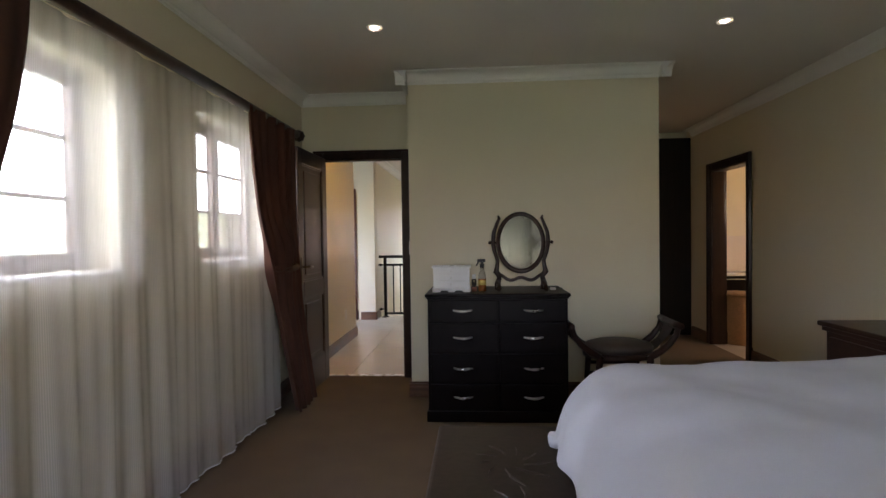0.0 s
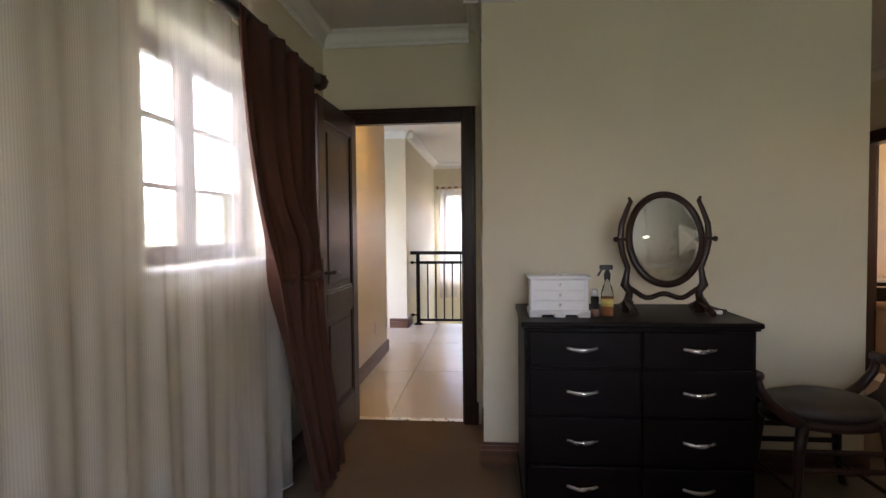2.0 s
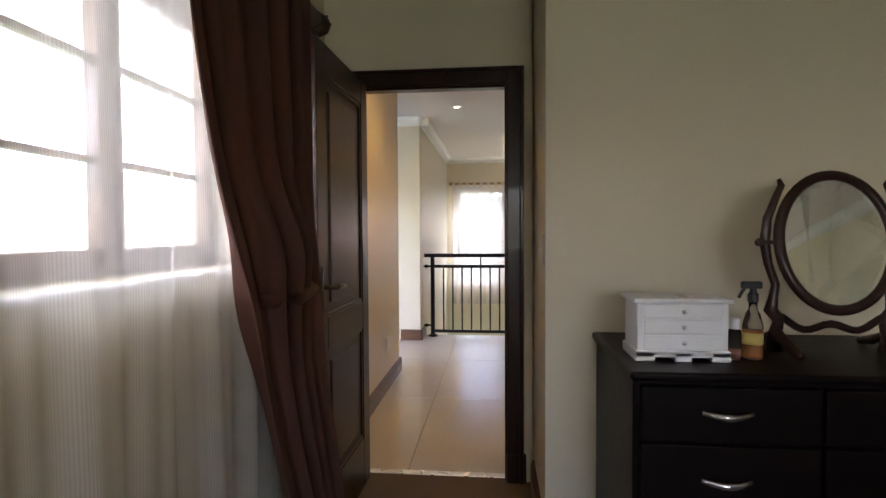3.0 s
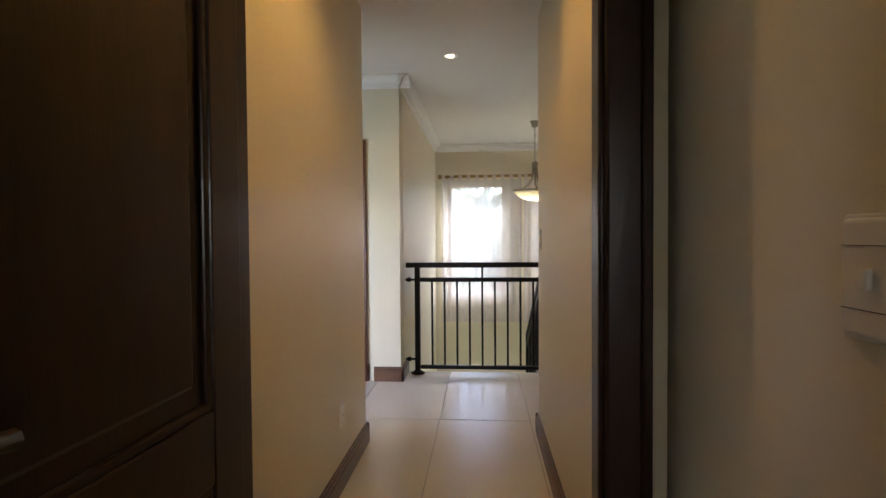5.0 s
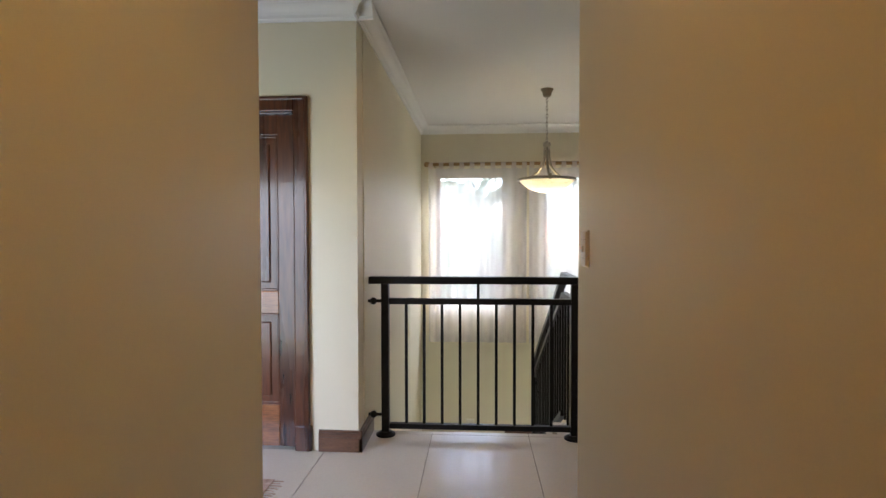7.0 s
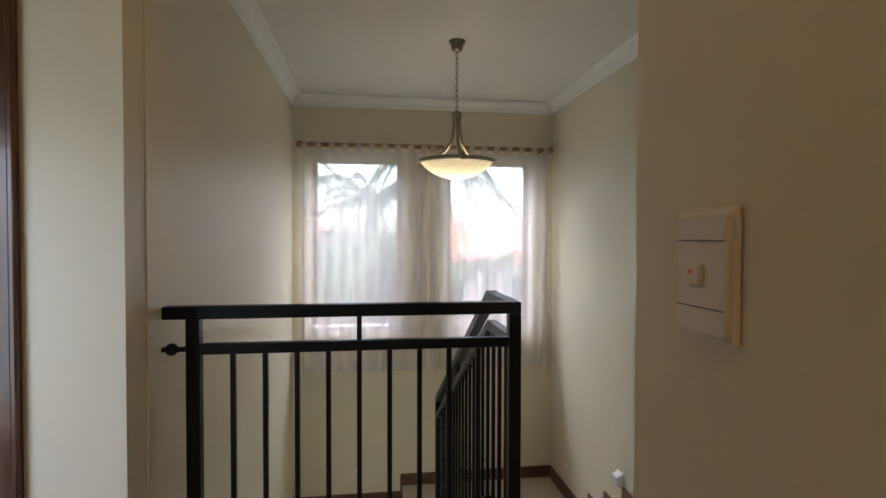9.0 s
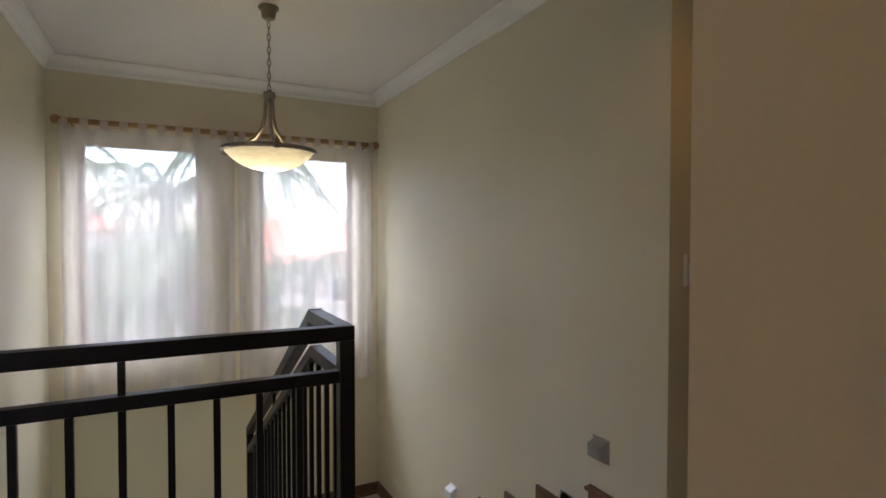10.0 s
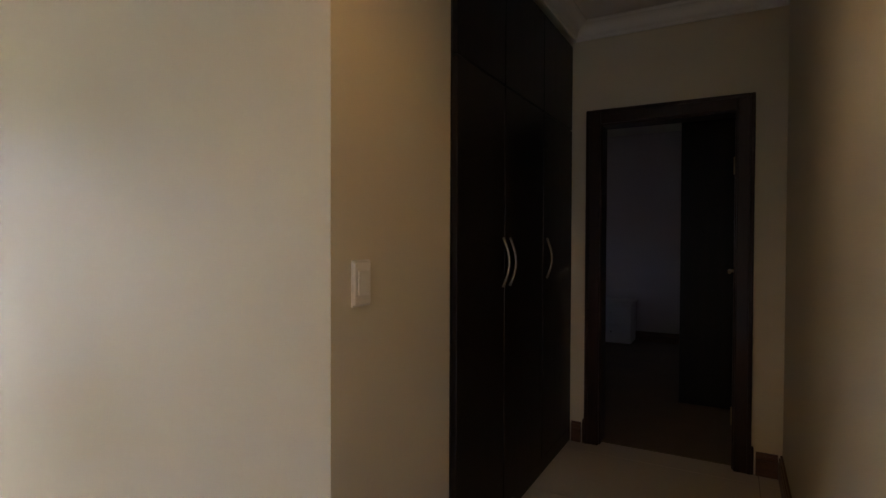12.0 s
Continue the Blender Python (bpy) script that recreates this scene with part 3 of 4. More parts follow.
skirting("baseboard", 'y', -0.845, 1, YL, 12.46, ZL - R, 0.11)
struct("stair_step_trim", B(0.185, 0.199, 12.44, 12.479, ZL - R, ZL + 0.11), SKIRT, "dark upright skirting piece at the landing step", "skirting")

rail = thing("balustrade", (0.0, 9.29, 0), "black steel balustrade along the landing edge and stairs", "balustrade")
RY = 9.29
part("top_rail", B(-0.838, 0.476, RY - 0.025, RY + 0.025, 0.967, 1.013, bevel=0.004), STEEL, rail)
part("mid_rail", B(-0.71, 0.43, RY - 0.02, RY + 0.02, 0.838, 0.876, bevel=0.004), STEEL, rail)
part("bottom_rail", B(-0.71, 0.43, RY - 0.02, RY + 0.02, 0.045, 0.078, bevel=0.004), STEEL, rail)
for x in (-0.735, 0.452):
    p = part("post", B(x - 0.024, x + 0.024, RY - 0.024, RY + 0.024, 0.0, 0.967, bevel=0.004), STEEL, rail)
    part("flange", lathe(bmesh.new(), (x, RY, 0), [(0.062, 0), (0.062, 0.008), (0.045, 0.018), (0.034, 0.026)], 20), STEEL, p)
for k in range(9):
    x = -0.601 + 0.1137 * k
    part("baluster", B(x - 0.009, x + 0.009, RY - 0.009, RY + 0.009, 0.078, 0.838), STEEL, rail)
part("stub", B(-0.155, -0.137, RY - 0.009, RY + 0.009, 0.876, 0.967), STEEL, rail)
for z in (0.857, 0.13):
    part("wall_fixing", ball(cyl(bmesh.new(), (-0.845, RY, z), (-0.735, RY, z), 0.010), (-0.812, RY, z), 0.023), STEEL, rail, "", True)
# the sloping part beside the flight
SXR = 0.452
slope = -R / G


def slanted(bm, y0, z0, y1, z1, wx, hz):
    vs = []
    for y, z in ((y0, z0), (y1, z1)):
        vs.append([bm.verts.new((SXR + dx * wx, y, z + dz * hz)) for dx, dz in ((-1, -1), (1, -1), (1, 1), (-1, 1))])
    for k in range(4):
        bm.faces.new((vs[0][k], vs[0][(k + 1) % 4], vs[1][(k + 1) % 4], vs[1][k]))
    bm.faces.new(vs[0][::-1])
    bm.faces.new(vs[1])
    return bm


YA, YE = 9.68, 11.62
for zt, w, h, nm in ((0.99, 0.025, 0.026, "top_rail"), (0.857, 0.020, 0.022, "mid_rail")):
    bm = B(SXR - w, SXR + w, RY + 0.025, YA, zt - 0.022, zt + 0.022)
    slanted(bm, YA, zt, YE, zt + slope * (YE - YA), w, h)
    part(nm, bm, STEEL, rail)
part("bottom_rail", slanted(bmesh.new(), RY + 0.42, 0.02, YE, 0.02 + slope * (YE - RY - 0.42), 0.02, 0.02), STEEL, rail)
ze = slope * (YE - YA)
part("post", B(SXR - 0.022, SXR + 0.022, YE - 0.022, YE + 0.022, ZL, 0.99 + ze, bevel=0.003), STEEL, rail)
for k in range(18):
    y = RY + 0.115 * (k + 1)
    if y < YE - 0.05:
        top = 0.845 + (slope * (y - YA) if y > YA else 0)
        low = max(-1.15, (0.02 if y > RY + 0.42 else 0.0) + (slope * (y - RY - 0.42) if y > RY + 0.42 else 0.0))
        part("baluster", B(SXR - 0.008, SXR + 0.008, y - 0.008, y + 0.008, low, top), STEEL, rail)
part("stub", B(SXR - 0.008, SXR + 0.008, 10.6, 10.616, 0.857 + slope * (10.6 - YA), 0.985 + slope * (10.6 - YA)), STEEL, rail)


# ---- bedroom things ----
def wavy(u, amp, waves, ph=0.0):
    return amp * math.sin(2 * math.pi * waves * u + ph) + 0.4 * amp * math.sin(2 * math.pi * waves * 2.3 * u + 1.3 + ph)


curtain_rod = thing("curtain_rod", (-0.70, 3.0, 2.15), "thick dark carved wooden curtain rod on the window wall", "curtain rod")
part("pole", cyl(bmesh.new(), (-0.70, 0.9, 2.15), (-0.70, 4.98, 2.15), 0.031, seg=20), ROD, curtain_rod, "", True)
for y, s in ((4.98, 1), (0.9, -1)):
    bm = bmesh.new()
    cyl(bm, (-0.70, y, 2.15), (-0.70, y + s * 0.03, 2.15), 0.036, 0.024, 20)
    ball(bm, (-0.70, y + s * 0.062, 2.15), 0.046, (1, 1, 1), 18)
    for a in range(8):
        c, q = math.cos(a * math.pi / 4), math.sin(a * math.pi / 4)
        tube(bm, [(-0.70 + c * 0.03, y + s * 0.03, 2.15 + q * 0.03), (-0.70 + c * 0.047, y + s * 0.062, 2.15 + q * 0.047), (-0.70 + c * 0.02, y + s * 0.10, 2.15 + q * 0.02)], 0.006, 6)
    part("finial", bm, ROD, curtain_rod, "carved ball finial", True)
for y in (4.62, 1.1):
    part("bracket", tube(bmesh.new(), [(-0.845, y, 2.10), (-0.79, y, 2.10), (-0.70, y, 2.118)], 0.010), ROD, curtain_rod)


def sheer_shape(y0, y1, ph):
    def f(u, v):
        s = y0 + (y1 - y0) * u
        fold = 0.35 + 0.65 * v
        d = -0.742 + fold * wavy(u, 0.023, 17, ph) + 0.012 * math.sin(40 * u + 3 * v)
        z = 2.135 + (0.010 - 2.135) * v + (0.012 * math.sin(2 * math.pi * 17 * u + ph) if v > 0.98 else 0)
        return s, d, z
    return f


net = cloth("net_curtain", SHEER, 'y', 0, 0, 0, 0, 0, 420, 14, sheer_shape(1.0, 4.62, 0.4))
hem_at = sheer_shape(1.0, 4.62, 0.4)
hem_pts = [hem_at(k / 300, 1.0) for k in range(301)]
part("hem", tube(bmesh.new(), [(d, y, z + 0.004) for y, d, z in hem_pts], 0.005, 6), DUVET, net, "white stitched hem", True)
tagged(net, "floor-length cream striped sheer net curtain over the windows", "net curtain")


def drape(name, edge_y, wall_y, label):
    """A tied-back drape: edge_y is the side towards the window, wall_y the side to which it is gathered."""
    th = thing(name, (-0.66, wall_y, 0), label, "drape")
    w = edge_y - wall_y
    tie = 1.08

    def f(u, v):
        z = 2.145 - 2.135 * v
        if z > tie:
            k = (2.145 - z) / (2.145 - tie)
            width = 1 - 0.36 * k ** 1.8
        else:
            k = (tie - z) / tie
            width = 0.64 - 0.16 * k
        swing = (0.13 * (1 - z / tie) if z < tie else 0.0) * (-1 if w > 0 else 1)
        s = wall_y + w * width * u + swing
        pinch = 1.0 + 0.8 * math.exp(-((z - tie) / 0.22) ** 2)
        bulge = 0.05 * math.exp(-((z - tie - 0.16) / 0.16) ** 2) * math.sin(math.pi * u)
        d = -0.672 + pinch * wavy(u, 0.024, 4.2, 0.7 + 0.5 * v) + bulge + 0.10 * max(0, (tie - z) / tie) 
        return s, d, z
    part_cloth = cloth("cloth", DRAPE, 'y', 0, 0, 0, 0, 0, 110, 46, f, th)
    sol = part_cloth.modifiers.new("thick", 'SOLIDIFY')
    sol.thickness = 0.006
    bm = tube(bmesh.new(), [(-0.70, wall_y - 0.01 * (1 if w > 0 else -1), tie + 0.03), (-0.615, wall_y + w * 0.1, tie), (-0.600, wall_y + w * 0.35, tie - 0.01), (-0.620, wall_y + w * 0.50, tie), (-0.71, wall_y + w * 0.56, tie + 0.02)], 0.022, 10, 1.0)
    part("tieback", bm, DRAPE, th, "gathered cloth tieback", True)
    return th


drape("drape", 3.97, 4.77, "chocolate-brown drape tied back beside the open door")
drape("drape", 2.33, 1.45, "chocolate-brown drape tied back between window and wall")

dresser = thing("chest_of_drawers", (0.9, 4.6, 0), "espresso wooden chest of eight drawers against the wall", "chest of drawers")
X0, X1, Y0d, Y1d = 0.415, 1.385, 4.365, 4.925
part("carcass", B(X0, X1, Y0d + 0.02, Y1d, 0.06, 0.865, bevel=0.003), ESPRESSO, dresser)
part("plinth", B(X0 - 0.012, X1 + 0.012, Y0d - 0.004, Y1d, 0.0, 0.075, bevel=0.005), ESPRESSO, dresser)
bm = B(X0 - 0.016, X1 + 0.016, Y0d - 0.022, Y1d + 0.006, 0.872, 0.897, bevel=0.009, seg=3)
box(bm, X0 - 0.006, X1 + 0.006, Y0d - 0.008, Y1d, 0.860, 0.874, bevel=0.003)
part("top", bm, ESPRESSO, dresser, "polished overhanging top")
rows = [(0.085, 0.262), (0.274, 0.476), (0.488, 0.690), (0.702, 0.852)]
xm = (X0 + X1) / 2 + 0.012
for z0, z1 in rows:
    for a, b, hx in ((X0 + 0.018, xm - 0.005, 0.660), (xm + 0.005, X1 - 0.018, 1.146)):
        dr = part("drawer", B(a, b, Y0d - 0.001, Y0d + 0.02, z0, z1, bevel=0.004), ESPRESSO, dresser)
        zc = (z0 + z1) / 2 + 0.006
        pts = [(hx - 0.066 + 0.132 * k / 8, Y0d - 0.004 - 0.020 * math.sin(math.pi * k / 8), zc - 0.006 * math.sin(math.pi * k / 8)) for k in range(9)]
        bm = tube(bmesh.new(), pts, [0.010 - 0.004 * abs(k - 4) / 4 for k in range(9)], 8, 0.7)
        part("handle", bm, CHROME, dr, "bowed nickel pull", True)

mirror = thing("swing_mirror", (1.087, 4.62, 0.897), "oval swing mirror in dark turned wooden stand", "mirror")
mc, my = 1.245, 4.63
ring = [(1.087 + 0.165 * math.cos(a), my + 0.0325 * math.sin(a), mc + 0.210 * math.sin(a)) for a in [2 * math.pi * k / 48 for k in range(48)]]
part("oval_frame", tube(bmesh.new(), ring, 0.017, 10, 0.9, True), WOODH, mirror, "", True)
bm = bmesh.new()
vs = [bm.verts.new((1.087 + 0.160 * math.cos(a), my + 0.0317 * math.sin(a) - 0.004, mc + 0.205 * math.sin(a))) for a in [2 * math.pi * k / 48 for k in range(48)]]
bm.faces.new(vs)
bmesh.ops.solidify(bm, geom=bm.faces[:], thickness=0.004)
part("mirror_glass", bm, MIRROR, mirror, "oval silvered glass")
for s in (-1, 1):
    prof = [(0.168, 0.897), (0.172, 0.94), (0.160, 0.98), (0.158, 1.00), (0.182, 1.03), (0.174, 1.07), (0.168, 1.11), (0.192, 1.18), (0.203, 1.245), (0.196, 1.32), (0.170, 1.39), (0.155, 1.425), (0.164, 1.445)]
    rad = [0.028, 0.022, 0.018, 0.020, 0.022, 0.015, 0.014, 0.014, 0.016, 0.014, 0.012, 0.011, 0.006]
    bm = tube(bmesh.new(), [(1.087 + s * x, my + 0.012, z) for x, z in prof], rad, 10, 0.8)
    part("upright", bm, WOODH, mirror, "shaped upright", True)
    foot = tube(bmesh.new(), [(1.087 + s * 0.168, my - 0.135, 0.911), (1.087 + s * 0.168, my - 0.08, 0.925), (1.087 + s * 0.168, my, 0.955), (1.087 + s * 0.168, my + 0.08, 0.925), (1.087 + s * 0.168, my + 0.135, 0.911)], [0.014, 0.017, 0.020, 0.017, 0.014], 8)
    part("foot", foot, WOODH, mirror, "", True)
    bm = cyl(bmesh.new(), (1.087 + s * 0.170, my, mc), (1.087 + s * 0.226, my, mc), 0.007)
    ball(bm, (1.087 + s * 0.226, my, mc), 0.013)
    part("knob", bm, WOODH, mirror, "", True)
pts = [(1.087 - 0.165 + 0.33 * k / 16, my + 0.012, 1.0 - 0.028 * math.sin(math.pi * k / 16) + 0.014 * math.cos(4 * math.pi * k / 16)) for k in range(17)]
part("stretcher", tube(bmesh.new(), pts, 0.012, 8), WOODH, mirror, "", True)

jbox = thing("jewellery_box", (0.58, 4.53, 0.897), "small white wooden jewellery box with three drawers", "jewellery box")
bm = B(0.450, 0.708, 4.475, 4.625, 0.925, 1.070, bevel=0.003)
part("body", bm, WHITE, jbox)
bm = B(0.438, 0.720, 4.463, 4.637, 1.070, 1.084, bevel=0.005)
part("lid", bm, WHITE, jbox)
bm = bmesh.new()
for a, b in ((0.443, 0.50), (0.555, 0.605), (0.66, 0.715)):
    box(bm, a, b, 4.468, 4.632, 0.897, 0.927, bevel=0.004)
box(bm, 0.443, 0.715, 4.468, 4.632, 0.909, 0.929, bevel=0.004)
part("scalloped_base", bm, WHITE, jbox)
for z in (0.934, 0.980, 1.026):
    d = part("drawer", B(0.468, 0.690, 4.471, 4.480, z, z + 0.040, bevel=0.002), WHITE, jbox)
    part("knob", ball(cyl(bmesh.new(), (0.579, 4.472, z + 0.02), (0.579, 4.462, z + 0.02), 0.003), (0.579, 4.460, z + 0.02), 0.007), CHROME, d, "small metal knob", True)
part("lid_clasp", B(0.565, 0.600, 4.50, 4.51, 1.084, 1.089, bevel=0.001), CHROME, jbox)

spray = thing("spray_bottle", (0.80, 4.53, 0.897), "clear spray bottle with amber liquid and black trigger", "spray bottle")
part("bottle", lathe(bmesh.new(), (0.80, 4.53, 0.897), [(0.026, 0.001), (0.028, 0.01), (0.028, 0.10), (0.020, 0.135), (0.012, 0.15), (0.012, 0.175)]), GLASS, spray, "", True)
part("liquid", lathe(bmesh.new(), (0.80, 4.53, 0.899), [(0.024, 0.001), (0.025, 0.01), (0.025, 0.085)]), AMBER, spray, "", True)
part("label", lathe(bmesh.new(), (0.80, 4.53, 0.897), [(0.0285, 0.045), (0.0285, 0.08)], 24), mat("yellow_paper", (0.6, 0.45, 0.12), 0.7), spray, "torn yellow paper label", True)
bm = lathe(bmesh.new(), (0.80, 4.53, 0.897), [(0.015, 0.172), (0.015, 0.195), (0.010, 0.20), (0.009, 0.212)], 16)
box(bm, 0.765, 0.825, 4.522, 4.538, 1.108, 1.130, bevel=0.005)
tube(bm, [(0.775, 4.53, 1.110), (0.766, 4.53, 1.094), (0.758, 4.53, 1.080)], 0.005)
part("trigger_head", bm, BLACKP, spray)
small = thing("lotion_bottle", (0.742, 4.515, 0.897), "small clear bottle with white cap and pink liquid", "bottle")
part("bottle", lathe(bmesh.new(), (0.742, 4.515, 0.897), [(0.017, 0.001), (0.018, 0.01), (0.018, 0.085), (0.012, 0.095)]), GLASS, small, "", True)
part("liquid", lathe(bmesh.new(), (0.742, 4.515, 0.899), [(0.015, 0.001), (0.0155, 0.03)]), PINK, small, "", True)
part("cap", lathe(bmesh.new(), (0.742, 4.515, 0.897), [(0.0135, 0.092), (0.0135, 0.122), (0.011, 0.124)]), WHITE, small, "white cap", True)
tagged(part("powder_pot", lathe(bmesh.new(), (1.315, 4.60, 0.897), [(0.020, 0.0005), (0.021, 0.012), (0.017, 0.017)]), WHITE, None, "", True), "small round white powder pot on the chest of drawers", "pot")
cable = tube(bmesh.new(), [(1.36, 4.72, 0.902), (1.395, 4.70, 0.90), (1.416, 4.70, 0.84), (1.425, 4.72, 0.74), (1.415, 4.75, 0.6), (1.425, 4.78, 0.42), (1.418, 4.80, 0.25), (1.43, 4.84, 0.1), (1.45, 4.90, 0.006)], 0.004, 6)
tagged(part("power_cable", cable, BLACKP, None, "", True), "thin dark power cable hanging beside the drawers", "cable")

# X-stool with curled arms
stool = thing("curule_chair", (1.80, 4.62, 0), "dark wooden backless armchair with curled arms and leather seat", "chair")
cx, cy = 1.79, 4.64
ZS = 0.46
bm = bmesh.new()
lathe(bm, (cx, cy, ZS), [(0.16, -0.02), (0.235, -0.015), (0.25, 0.01), (0.235, 0.04), (0.16, 0.062), (0.0, 0.068)], 28, 1.0, 0.80)
part("seat", bm, SEAT, stool, "padded brown leather seat", True)
part("seat_frame", lathe(bmesh.new(), (cx, cy, ZS - 0.055), [(0.20, 0), (0.255, 0.004), (0.258, 0.03), (0.24, 0.042)], 28, 1.0, 0.82), WOODH, stool, "", True)
for s in (-1, 1):
    for q in (-1, 1):
        y = cy + q * 0.175
        arm = [(cx + s * 0.17, y, ZS - 0.03), (cx + s * 0.24, y, ZS + 0.01), (cx + s * 0.30, y, ZS + 0.06), (cx + s * 0.35, y, ZS + 0.125), (cx + s * 0.365, y, ZS + 0.18)]
        part("arm", tube(bmesh.new(), arm, [0.024, 0.026, 0.024, 0.021, 0.019], 10), WOODH, stool, "curved arm", True)
        leg = [(cx + s * 0.17, y, ZS - 0.02), (cx + s * 0.185, y, 0.30), (cx + s * 0.195, y + q * 0.01, 0.15), (cx + s * 0.235, y + q * 0.035, 0.02), (cx + s * 0.245, y + q * 0.04, 0.0)]
        part("leg", tube(bmesh.new(), leg, [0.027, 0.022, 0.019, 0.018, 0.022], 10), WOODH, stool, "", True)
    bm = tube(bmesh.new(), [(cx + s * 0.372, cy - 0.215, ZS + 0.195), (cx + s * 0.376, cy - 0.1, ZS + 0.187), (cx + s * 0.376, cy + 0.1, ZS + 0.187), (cx + s * 0.372, cy + 0.215, ZS + 0.195)], [0.022, 0.027, 0.027, 0.022], 10)
    part("arm_rest", bm, WOODH, stool, "", True)
    line = [(0.20, -0.005), (0.25, 0.022), (0.30, 0.068), (0.34, 0.122), (0.362, 0.180)]
    bm = bmesh.new()
    rows_s = [[bm.verts.new((cx + s * u, cy + q * (0.070 + 0.016 * abs(k - 2)), ZS + h)) for q in (-1, 1)] for k, (u, h) in enumerate(line)]
    for a, b in zip(rows_s, rows_s[1:]):
        bm.faces.new((a[0], a[1], b[1], b[0]))
    bmesh.ops.solidify(bm, geom=bm.faces[:], thickness=0.014)
    part("arm_splat", bm, WOODH, stool, "wide curved splat")
    part("side_stretcher", cyl(bmesh.new(), (cx + s * 0.20, cy - 0.19, 0.13), (cx + s * 0.20, cy + 0.19, 0.13), 0.011, seg=10), WOODH, stool)
for q in (-1, 1):
    for z in (0.315, 0.235):
        part("stretcher", cyl(bmesh.new(), (cx - 0.19, cy + q * 0.178, z), (cx + 0.19, cy + q * 0.178, z), 0.013, seg=10), WOODH, stool)

# bed, bedside cabinet and chest at its foot
bed = thing("double_bed", (2.3, 1.6, 0), "double bed with plump white duvet", "bed")
part("base", B(1.13, 3.42, 0.75, 2.36, 0.10, 0.50, bevel=0.02), UNDER, bed, "grey patterned valance over the base")
for x in (1.33, 3.34):
    for y in (0.85, 2.26):
        part("leg", cyl(bmesh.new(), (x, y, 0), (x, y, 0.11), 0.03), WOOD, bed)
part("mattress", B(1.17, 3.43, 0.74, 2.40, 0.50, 0.78, bevel=0.05, seg=4), DUVET, bed)
part("headboard", B(3.43, 3.49, 0.72, 2.40, 0.10, 1.15, bevel=0.012), WOOD, bed)
bm = bmesh.new()
nx, ny = 96, 80
grid = []
for j in range(ny + 1):
    row = []
    for i in range(nx + 1):
        u, v = i / nx, j / ny
        # spread over the mattress, hanging over the foot and both sides
        x, y = 0.885 + 2.525 * u, 0.52 + 2.25 * v
        ex = max(0.0, 1.32 - x) / 0.41
        ey = max(max(0.0, 0.82 - y), max(0.0, y - 2.37)) / 0.32
        e = min(1.0, math.hypot(ex, ey))
        drop = (0.25 if ex > ey else 0.30) * (1 - math.sqrt(max(0.0, 1 - e ** 2.2))) + 0.05 * ex * ey
        n = noise.fractal(Vector((x * 2.0, y * 2.0, 0.3)), 1.0, 2.0, 4) * 0.026 + noise.noise(Vector((x * 1.1, y * 1.3, 4.0))) * 0.020
        rip = 0.020 * e * math.sin(11 * (x - y) + 2.5 * math.sin(5 * (x + y)))
        px = x + (0.16 * ex * ex if ex > 0 else 0) * 0.6 + rip * 0.6
        py = y + (-0.10 if y > 1.5 else 0.10) * min(1, ey) ** 2 + rip * 0.6
        tuck = 0.02 * min(1, ex) * min(1, ey)
        row.append(bm.verts.new((px + tuck, py + (-tuck if y > 1.5 else tuck), 0.895 + n - drop)))
    grid.append(row)
for j in range(ny):
    for i in range(nx):
        bm.faces.new((grid[j][i], grid[j][i + 1], grid[j + 1][i + 1], grid[j + 1][i]))
duvet = part("duvet", bm, DUVET, bed, "rumpled white cotton duvet", True)
sol = duvet.modifiers.new("thick", 'SOLIDIFY')
sol.thickness = 0.03

kist = thing("carved_chest", (0.85, 2.0, 0), "low dark carved wooden chest at the foot of the bed", "chest")
part("body", B(0.645, 1.035, 1.45, 2.605, 0.05, 0.55, bevel=0.01), LEATHER, kist)
part("lid", B(0.615, 1.06, 1.42, 2.64, 0.55, 0.60, bevel=0.014, seg=3), LEATHER, kist)
for x in (0.70, 1.0):
    for y in (1.5, 2.55):
        part("foot", cyl(bmesh.new(), (x, y, 0), (x, y, 0.06), 0.03, 0.024), LEATHER, kist)
rng = random.Random(4)
for cxk, cyk, n in ((0.85, 2.32, 9), (0.85, 2.02, 9), (0.85, 1.70, 9)):
    for k in range(n):
        a = 2 * math.pi * k / n + 0.3
        r0, r1 = 0.05, 0.10 + 0.05 * rng.random()
        pts = [(cxk + r * math.cos(a + 0.5 * (r - r0) / 0.1), cyk + r * 1.1 * math.sin(a + 0.5 * (r - r0) / 0.1), 0.600) for r in (r0, (r0 + r1) / 2, r1)]
        part("carved_line", tube(bmesh.new(), pts, [0.003, 0.006, 0.002], 6, 0.5), LEATHER, kist)

ns = thing("bedside_cabinet", (3.0, 3.1, 0), "dark red-brown wooden bedside cabinet beside the bed", "bedside cabinet")
part("body", B(2.51, 3.47, 2.78, 3.47, 0.0, 0.80, bevel=0.004), WOODH, ns)
bm = B(2.48, 3.48, 2.75, 3.50, 0.817, 0.843, bevel=0.008)
box(bm, 2.495, 3.475, 2.765, 3.485, 0.795, 0.819, bevel=0.004)
part("top", bm, WOODH, ns)
for z0, z1 in ((0.10, 0.42), (0.44, 0.77)):
    d = part("drawer", B(2.496, 2.511, 2.82, 3.43, z0, z1, bevel=0.003), WOODH, ns)
    part("knob", ball(bmesh.new(), (2.488, 3.12, (z0 + z1) / 2), 0.014), BRASS, d, "", True)
